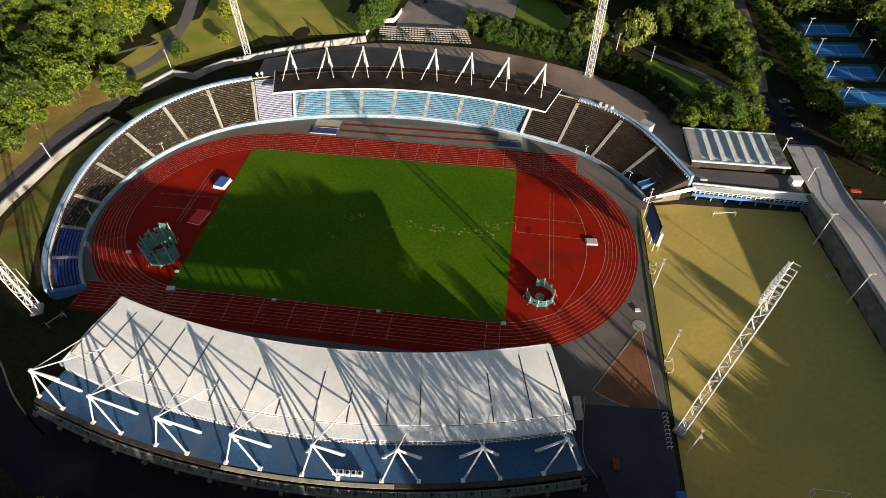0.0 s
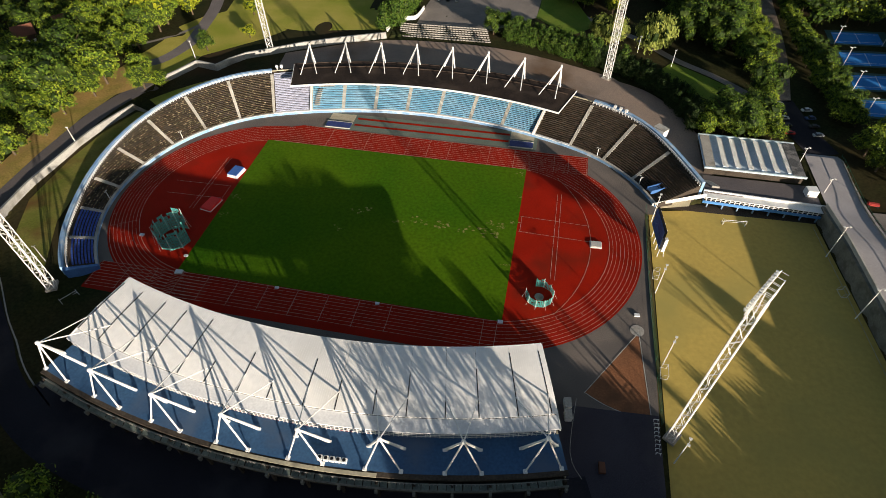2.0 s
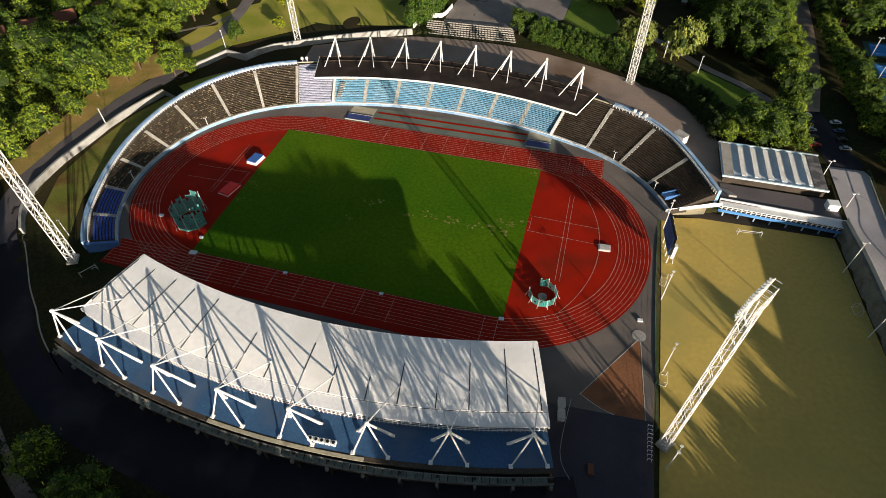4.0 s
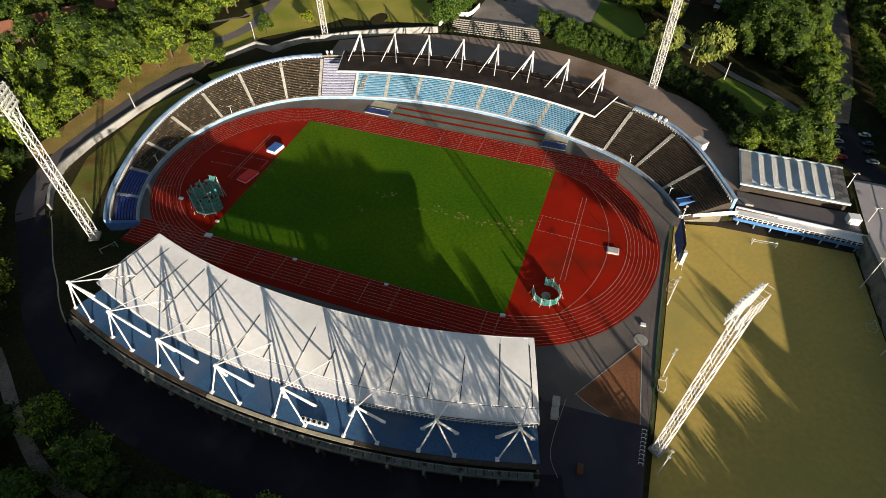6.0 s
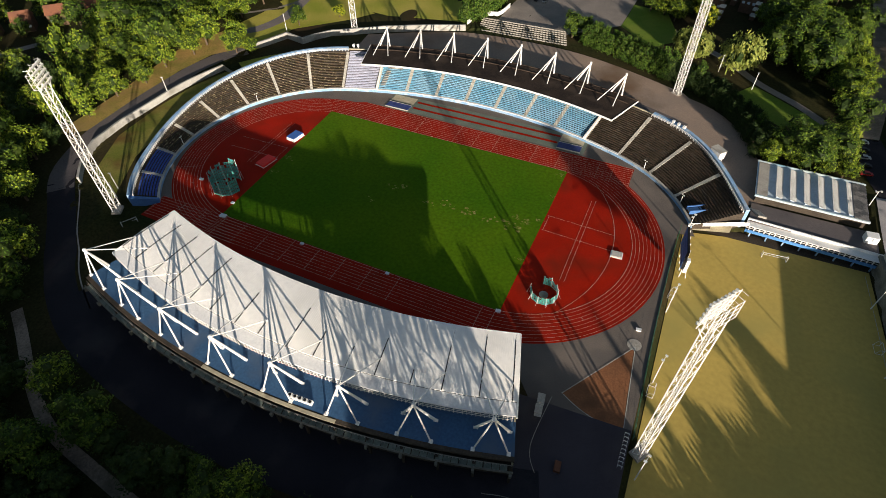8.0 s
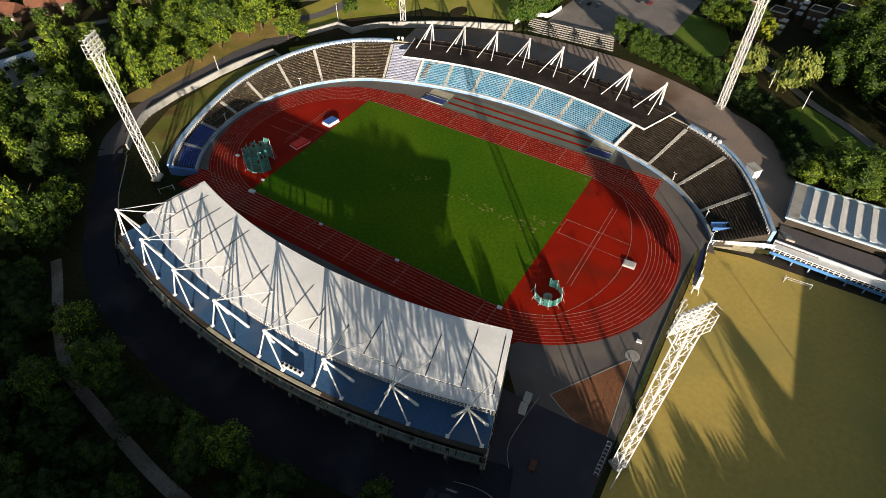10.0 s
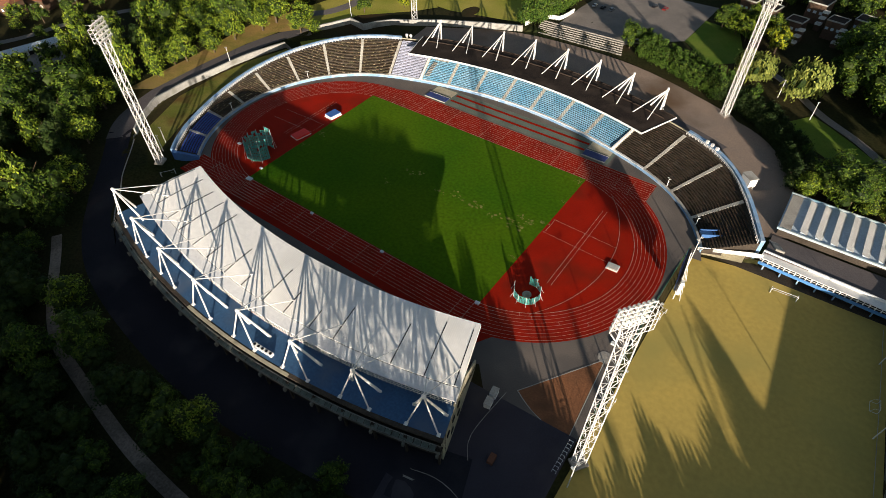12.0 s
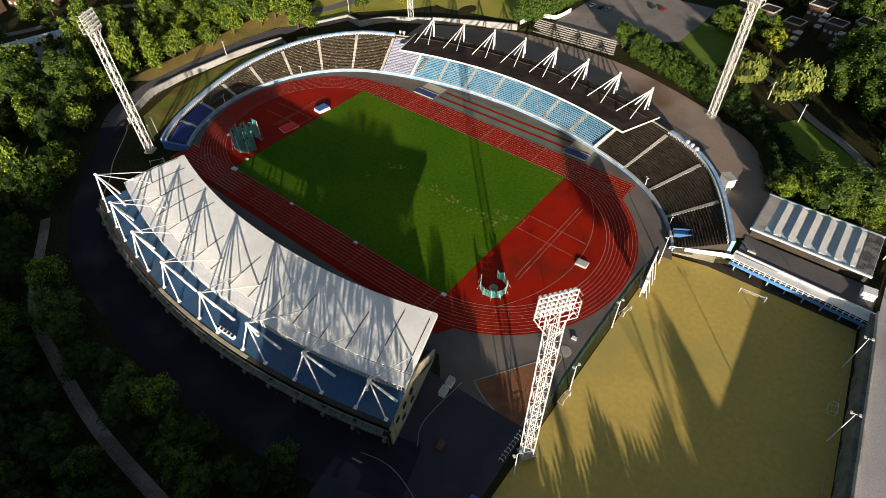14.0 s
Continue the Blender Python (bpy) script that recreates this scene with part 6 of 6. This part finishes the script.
PROTOS = {
    "deep": [tree_proto("broad-leaved tree with a deep green crown", 12, 5.6, L_DEEP, "broad", 11, 1950, 0.64), tree_proto("broad-leaved tree with a deep green crown", 10.5, 5.2, L_DEEP, "broad", 12, 1950, 0.64)],
    "far": [tree_proto("broad-leaved tree of the distant wood", 12, 5.6, L_DEEP, "broad", 23, 750, 0.95), tree_proto("broad-leaved tree of the distant wood", 11, 5.3, L_MID, "broad", 24, 750, 0.95)],
    # trees of the shaded wood, darkened in the leaf colour itself
    "dark": [tree_proto("broad-leaved tree with shade put into its crown colour", 12, 5.6, L_SHADE, "broad", 21, 1000, 0.75), tree_proto("broad-leaved tree with shade put into its crown colour", 10, 5.0, L_SHADE, "broad", 22, 950, 0.75)],
    "mid": [tree_proto("broad-leaved tree with a mid green crown", 11.5, 5.4, L_MID, "broad", 13, 1950, 0.64), tree_proto("broad-leaved tree with a mid green crown", 9.5, 4.8, L_MID, "broad", 14, 1950, 0.64)],
    "lime": [tree_proto("broad-leaved tree with a bright yellow-green crown", 10, 5.0, L_LIME, "broad", 15, 1950, 0.64)],
    "hedge": [tree_proto("dense upright conifer in a hedge row", 10, 3.5, L_CONIFER, "column", 16, 1300, 0.65)],
    "yew": [tree_proto("dense near-black yew in a clipped row", 10, 3.6, L_YEW, "column", 19, 1300, 0.6)],
    "column": [tree_proto("tall upright poplar with mid green leaves", 14, 2.6, L_MID, "column", 17, 1100, 0.75)],
    # spire and lace trees are added out of view, only to shape the shade
    "spire": [tree_proto("unseen slender tree added to cast shade", 30, 2.0, L_DEEP, "spire", q, 150, 1.2) for q in (31, 32)],
    "lace": [tree_proto("unseen slender tree thinned to let light onto the roof", 30, 2.0, L_DEEP, "spire", q, 800, 0.58, "ends") for q in (33, 34)],
    "pine": [tree_proto("tall pine with a high dark crown on a bare trunk", 40, 6.5, L_CONIFER, "pine", 41, 1800, 0.8)],
    "willow": [tree_proto("pale weeping willow with hanging sprays", 11, 6.0, L_WILLOW, "willow", 18, 3600, 0.8)],
}
placed = set()
rnd = random.Random(5)


GROW = 1.25


def plant(kind, x, y, s=1.0, sx=None, joined=None):
    p = rnd.choice(PROTOS[kind])
    s *= GROW
    m = pose(x, y, level(x, y) - 0.1, 0, 0, rnd.uniform(0, 360)) @ Matrix.Diagonal((sx or s * rnd.uniform(0.92, 1.08), sx or s * rnd.uniform(0.92, 1.08), s, 1))
    if joined is not None:
        joined.append((p, m))
        return p
    if p.name in placed:
        return copy_thing(p, m)
    placed.add(p.name)
    p.matrix_basis = m
    return p


def inside(poly, x, y):
    c = False
    for (x0, y0), (x1, y1) in zip(poly, poly[1:] + poly[:1]):
        if (y0 > y) != (y1 > y) and x < (x1 - x0) * (y - y0) / (y1 - y0) + x0:
            c = not c
    return c


KEEP_CLEAR = [([(-146.5, 190), (-146, 166), (-138, 140), (-133.5, 118), (-131, 100), (-136, 82), (-148, 74)], 7.5),
              ([(-136, 122), (-143, 108), (-158, 94), (-180, 84), (-210, 76)], 4.0), ([(-182, -42), (-170, -46)], 12.0),
              ([(-137, 55), (-138, 5), (-136, -20), (-128, -42), (-113, -57), (-98, -70), (-82, -84), (-60, -95), (-30, -101), (5, -103), (40, -99)], 8.0),
              ([(-86, -96), (-77, -101), (-60, -111), (-44, -118), (-25, -121), (3, -124), (32, -124), (60, -123)], 5.2),
              ([(-262, -70), (-244, -34), (-240, -8), (-228, 22), (-205, 50)], 7.0), ([(-226, -60), (-218, -18)], 10.0), ([(-214, -52), (-208, -26)], 10.0), ([(-290, -40), (-276, -10), (-262, 16)], 15.0), ([(-268, 8), (-200, 100)], 9.0), ([(165, 260), (160, 190), (155, 140), (148, 100), (156, 62)], 8.0),
              ([(60, 172), (76, 158), (90, 148), (107, 129), (123, 116), (135, 103)], 4.5), ([(104, 126), (133, 106)], 9.0), ([(66, 218), (112, 224)], 14.0), ([(84, 206), (104, 210)], 9.0)]


def clear(x, y):
    p = Vector((x, y))
    for line, w in KEEP_CLEAR:
        for a, b in zip(line, line[1:]):
            a, b = Vector(a), Vector(b)
            t = max(0, min(1, (p - a).dot(b - a) / max(1e-6, (b - a).length_squared)))
            if (a + (b - a) * t - p).length < w:
                return False
    return True


def wood(poly, gap, kinds, lo=0.8, hi=1.25, joined=None):
    xs, ys = [p[0] for p in poly], [p[1] for p in poly]
    got = []
    for _ in range(4000):
        x, y = rnd.uniform(min(xs), max(xs)), rnd.uniform(min(ys), max(ys))
        if inside(poly, x, y) and clear(x, y) and all((x - a) ** 2 + (y - b) ** 2 > gap * gap for a, b in got):
            got.append((x, y))
            plant(rnd.choice(kinds), x, y, rnd.uniform(lo, hi), None, joined)


def avenue(line, gap, kinds, lo=0.85, hi=1.15, off=0.8):
    for p in spline(line, gap):
        plant(rnd.choice(kinds), p.x + rnd.uniform(-off, off), p.y + rnd.uniform(-off, off), rnd.uniform(lo, hi))


def grove(name, label, items):
    """Many trees that nobody could count, joined into one mesh."""
    vs, lv, tot, mi, mats, base = [], [], [], [], [], 0
    for p, m in items:
        for o in p.children:
            me = o.data
            co = np.empty(len(me.vertices) * 3)
            me.vertices.foreach_get("co", co)
            mm = np.array(m)
            vs.append(co.reshape(-1, 3) @ mm[:3, :3].T + mm[:3, 3])
            li = np.empty(len(me.loops), dtype=np.int64)
            me.loops.foreach_get("vertex_index", li)
            lt = np.empty(len(me.polygons), dtype=np.int64)
            me.polygons.foreach_get("loop_total", lt)
            own = np.empty(len(me.polygons), dtype=np.int64)
            me.polygons.foreach_get("material_index", own)
            for mt in me.materials:
                if mt not in mats:
                    mats.append(mt)
            lv.append(li + base)
            tot.append(lt)
            mi.append(np.array([mats.index(mt) for mt in me.materials])[own])
            base += len(me.vertices)
    vs, lv, tot, mi = np.concatenate(vs), np.concatenate(lv), np.concatenate(tot), np.concatenate(mi)
    me = bpy.data.meshes.new(name)
    me.vertices.add(len(vs))
    me.vertices.foreach_set("co", vs.ravel())
    me.loops.add(len(lv))
    me.loops.foreach_set("vertex_index", lv)
    me.polygons.add(len(tot))
    me.polygons.foreach_set("loop_start", np.concatenate(([0], np.cumsum(tot)[:-1])))
    for mt in mats:
        me.materials.append(mt)
    me.polygons.foreach_set("material_index", mi)
    me.update(calc_edges=True)
    return tagged(new(name, me), label, "woodland", "", "stuff")


distant = []
wood([(-141, 0), (-142, 50), (-152, 66), (-152, 100), (-152, 118), (-156, 165), (-215, 180), (-225, 120), (-200, 40), (-180, 10)], 8.4, ["deep", "mid", "mid", "mid"])
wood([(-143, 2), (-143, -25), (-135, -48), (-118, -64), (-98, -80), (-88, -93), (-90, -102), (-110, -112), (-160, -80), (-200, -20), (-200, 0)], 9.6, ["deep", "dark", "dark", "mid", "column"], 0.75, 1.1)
wood([(-110, -112), (-160, -80), (-200, -20), (-222, -70), (-200, -135), (-110, -135)], 10.5, ["far"], 0.8, 1.1, distant)
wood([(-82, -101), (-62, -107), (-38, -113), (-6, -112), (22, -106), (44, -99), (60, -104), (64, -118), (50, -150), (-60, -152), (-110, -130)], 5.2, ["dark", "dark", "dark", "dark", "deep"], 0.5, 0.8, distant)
wood([(-215, 180), (-225, 120), (-200, 40), (-300, 60), (-310, 130), (-250, 190)], 11.0, ["far"], 0.8, 1.1, distant)
wood([(-330, -30), (-245, -70), (-215, -75), (-212, 0), (-200, 20), (-260, 60), (-340, 120)], 13.0, ["far"], 0.5, 0.8, distant)
avenue([(-38.5, 133.5), (-35.5, 150), (-36, 184)], 4.0, ["hedge"], 0.85, 1.0, 0.4)
avenue([(-34.0, 136), (-31.0, 151), (-30.5, 184)], 4.0, ["hedge"], 0.8, 1.0, 0.4)
HEDGE = [(26, 136), (40, 130), (54, 124), (68, 117), (82, 110), (94, 98), (103, 85), (108, 71)]
avenue(HEDGE[:4], 2.8, ["hedge"], 0.66, 0.8, 0.5)
avenue(HEDGE[3:], 2.8, ["yew"], 0.66, 0.8, 0.5)
avenue([(x + 3.2, y + 4.4) for x, y in HEDGE[:4]], 3.4, ["hedge"], 0.68, 0.82, 0.6)
avenue([(x + 3.2, y + 4.4) for x, y in HEDGE[3:]], 3.4, ["yew", "yew", "yew", "hedge"], 0.68, 0.84, 0.6)
wood([(111, 68), (138, 68), (138, 80), (128, 83), (114, 80)], 5.6, ["deep", "mid", "mid"], 0.6, 0.8)
wood([(138, 90), (144, 87), (146, 110), (148, 150), (150, 205), (132, 205), (134, 150), (139, 125)], 6.0, ["mid", "mid", "deep"], 0.72, 0.95)
avenue([(173, 84), (171, 102), (170, 138), (169, 180), (171, 240)], 5.0, ["mid", "deep"], 0.5, 0.62)
avenue([(167, 88), (166, 110), (166, 140), (167, 190)], 6.0, ["mid"], 0.5, 0.62)
wood([(167, 62), (174, 74), (212, 78), (212, 36), (178, 36)], 8.5, ["deep", "mid"], 0.7, 0.95)
wood([(214, 90), (260, 90), (260, 240), (175, 240), (175, 178), (214, 178)], 10.5, ["far"], 0.8, 1.1, distant)
wood([(108, 148), (128, 140), (128, 205), (112, 205), (106, 170)], 8.0, ["deep"], 0.8, 1.1)
wood([(36, 236), (165, 236), (180, 300), (20, 300)], 10.0, ["far"], 0.8, 1.1, distant)
wood([(48, 188), (62, 180), (74, 196), (60, 204), (50, 202)], 8.0, ["deep", "mid"], 0.7, 0.9)
grove("woodland", "distant woodland of mixed green trees", distant)
for x, y, s in ((78.0, 143, 1.0), (97.2, 139, 1.05), (72, 148, 0.7)):
    plant("willow", x, y, s)
for x, y, s in ((18, 141, 0.62), (23, 146, 0.66), (16, 148, 0.6), (29, 143, 0.6)):
    plant("deep", x, y, s)
for kind, x, y, s in (("mid", -50, -109, 0.92), ("deep", -33, -113, 1.0), ("mid", 12, -111, 0.8), ("deep", -93, -92, 0.85), ("deep", -40, -124, 1.0), ("dark", -72, -113, 1.0), ("dark", -12, -116, 0.95), ("dark", -62, -114, 0.9)):
    plant(kind, x, y, s)
for kind, x, y, s in (("deep", -117.5, 95, 0.7), ("lime", -165, 111, 1.15), ("lime", -147, 133, 0.8), ("lime", -113, 138, 0.6), ("lime", -103, 112, 0.42), ("lime", -158, 117, 1.2), ("mid", -128, 57, 0.8), ("mid", -123, 62, 0.55), ("mid", -133, 64, 0.9), ("column", -190, -24, 1.0), ("column", -178, 6, 1.1), ("column", -172, 12, 0.95), ("lime", 78, 176, 0.8), ("mid", 105, 198, 0.8)):
    plant(kind, x, y, s)

# unseen tall trees added on the sunward side, the skyline that shades the grounds: distance across the light, reach of
# the shade along it
sunward = []
SKYLINE = [(-160, 82), (-138, 74), (-126, 84), (-118, 74), (-113.5, 62), (-106, 58), (-101, 44), (-97, 38), (-92, 25), (-79, 12), (-65, -2), (-53, -13), (-42, -22), (-39.6, -22), (-38.4, 24), (-37.4, 44), (-36.2, 30), (-34.6, 46), (-33, 40), (-29.5, 47), (-27.8, 41), (-26, 51),
           (-24.3, 43), (-21.3, 51), (-19, 48), (-17.6, 40.5), (-15.4, 43), (-12, 40), (-8, 37), (-5.4, 24), (-3.6, 4), (-0.6, 0), (0.4, -48), (3, -50), (4.6, -38), (6.3, -25), (8.8, -26), (9.8, -42), (10.8, -52), (12.3, -45),
           (13.4, -54), (15.7, -55), (17.6, -64), (18.6, -76), (23.3, -85), (25.6, -90), (27.2, -99), (28.2, -122), (29.4, -112), (31, -121), (34.2, -112), (35.6, -122), (36.9, -110), (38, -122), (40, -114), (41.8, -115), (43.7, -105), (44.9, -97.5), (46.2, -100),
           (48.3, -108), (50, -120), (51, -126), (53, -125.5), (55.5, -119), (58.6, -110), (61, -104), (63, -101.5), (64, -112), (65.3, -117), (66.4, -112), (69, -96), (71, -80), (73, -67), (74.6, -70), (75.6, -83), (76.6, -104), (78.5, -138), (108, -138),
           (114, -100), (119, -76), (130, -66), (137, -78), (150, -82), (170, -82)]
SPIRE = 0.985 * 30
u = -160.0
while u < 168:
    for (u0, v0), (u1, v1) in zip(SKYLINE, SKYLINE[1:]):
        if u0 <= u <= u1:
            tip = v0 + (v1 - v0) * (u - u0) / (u1 - u0)
    far_off = -142 - 0.75 * max(0.0, u) + (0.75 * (u - 100) if u > 100 else 0)
    slim = u > -100
    for row in range(2):
        x, y = sunplace(u + row * (0.8 if slim else 1.7), far_off - 6 * row)
        h = (tip - far_off + 6 * row) * math.tan(radians(SUN_ELEV)) * (1.0 if row == 0 and slim else rnd.uniform(0.92, 0.98)) - level(x, y)
        # lace lets some sunlight through to brighten the shade on the near roof
        p = rnd.choice(PROTOS["lace" if -36 < u < -0.6 else "spire" if slim else "deep"])
        s = max(0.25, h / (SPIRE if slim else 10.6))
        w = 0.9 if -34 < u < -6 else 0.62 if -41 < u < 77 else 1.15
        sunward.append((p, pose(x, y, level(x, y) - 0.1, 0, 0, rnd.uniform(0, 360)) @ Matrix.Diagonal((w, w, s, 1))))
    u += 5.0 if u < -100 else 2.0 if u < -42 else 1.15
# some of them stand by themselves
PROTOS["spire"][0].matrix_basis = pose(*sunplace(36, -235), 1.5)
PROTOS["spire"][1].matrix_basis = pose(*sunplace(112, -262), 1.5)
PROTOS["lace"][0].matrix_basis = pose(*sunplace(-8, -150), 1.5)
PROTOS["lace"][1].matrix_basis = pose(*sunplace(-20, -151), 1.5)
PROTOS["pine"][0].matrix_basis = pose(*sunplace(64.0, -200), 1.5)
spare = [q for kind in ("deep", "dark", "far", "mid") for q in PROTOS[kind] if q.name not in placed]
for k, q in enumerate(spare):
    x, y = sunplace(40 + 12 * k, -262)
    q.matrix_basis = pose(x, y, level(x, y) - 0.1)
grove("woodland", "unseen tall trees added to shade the grounds", sunward)
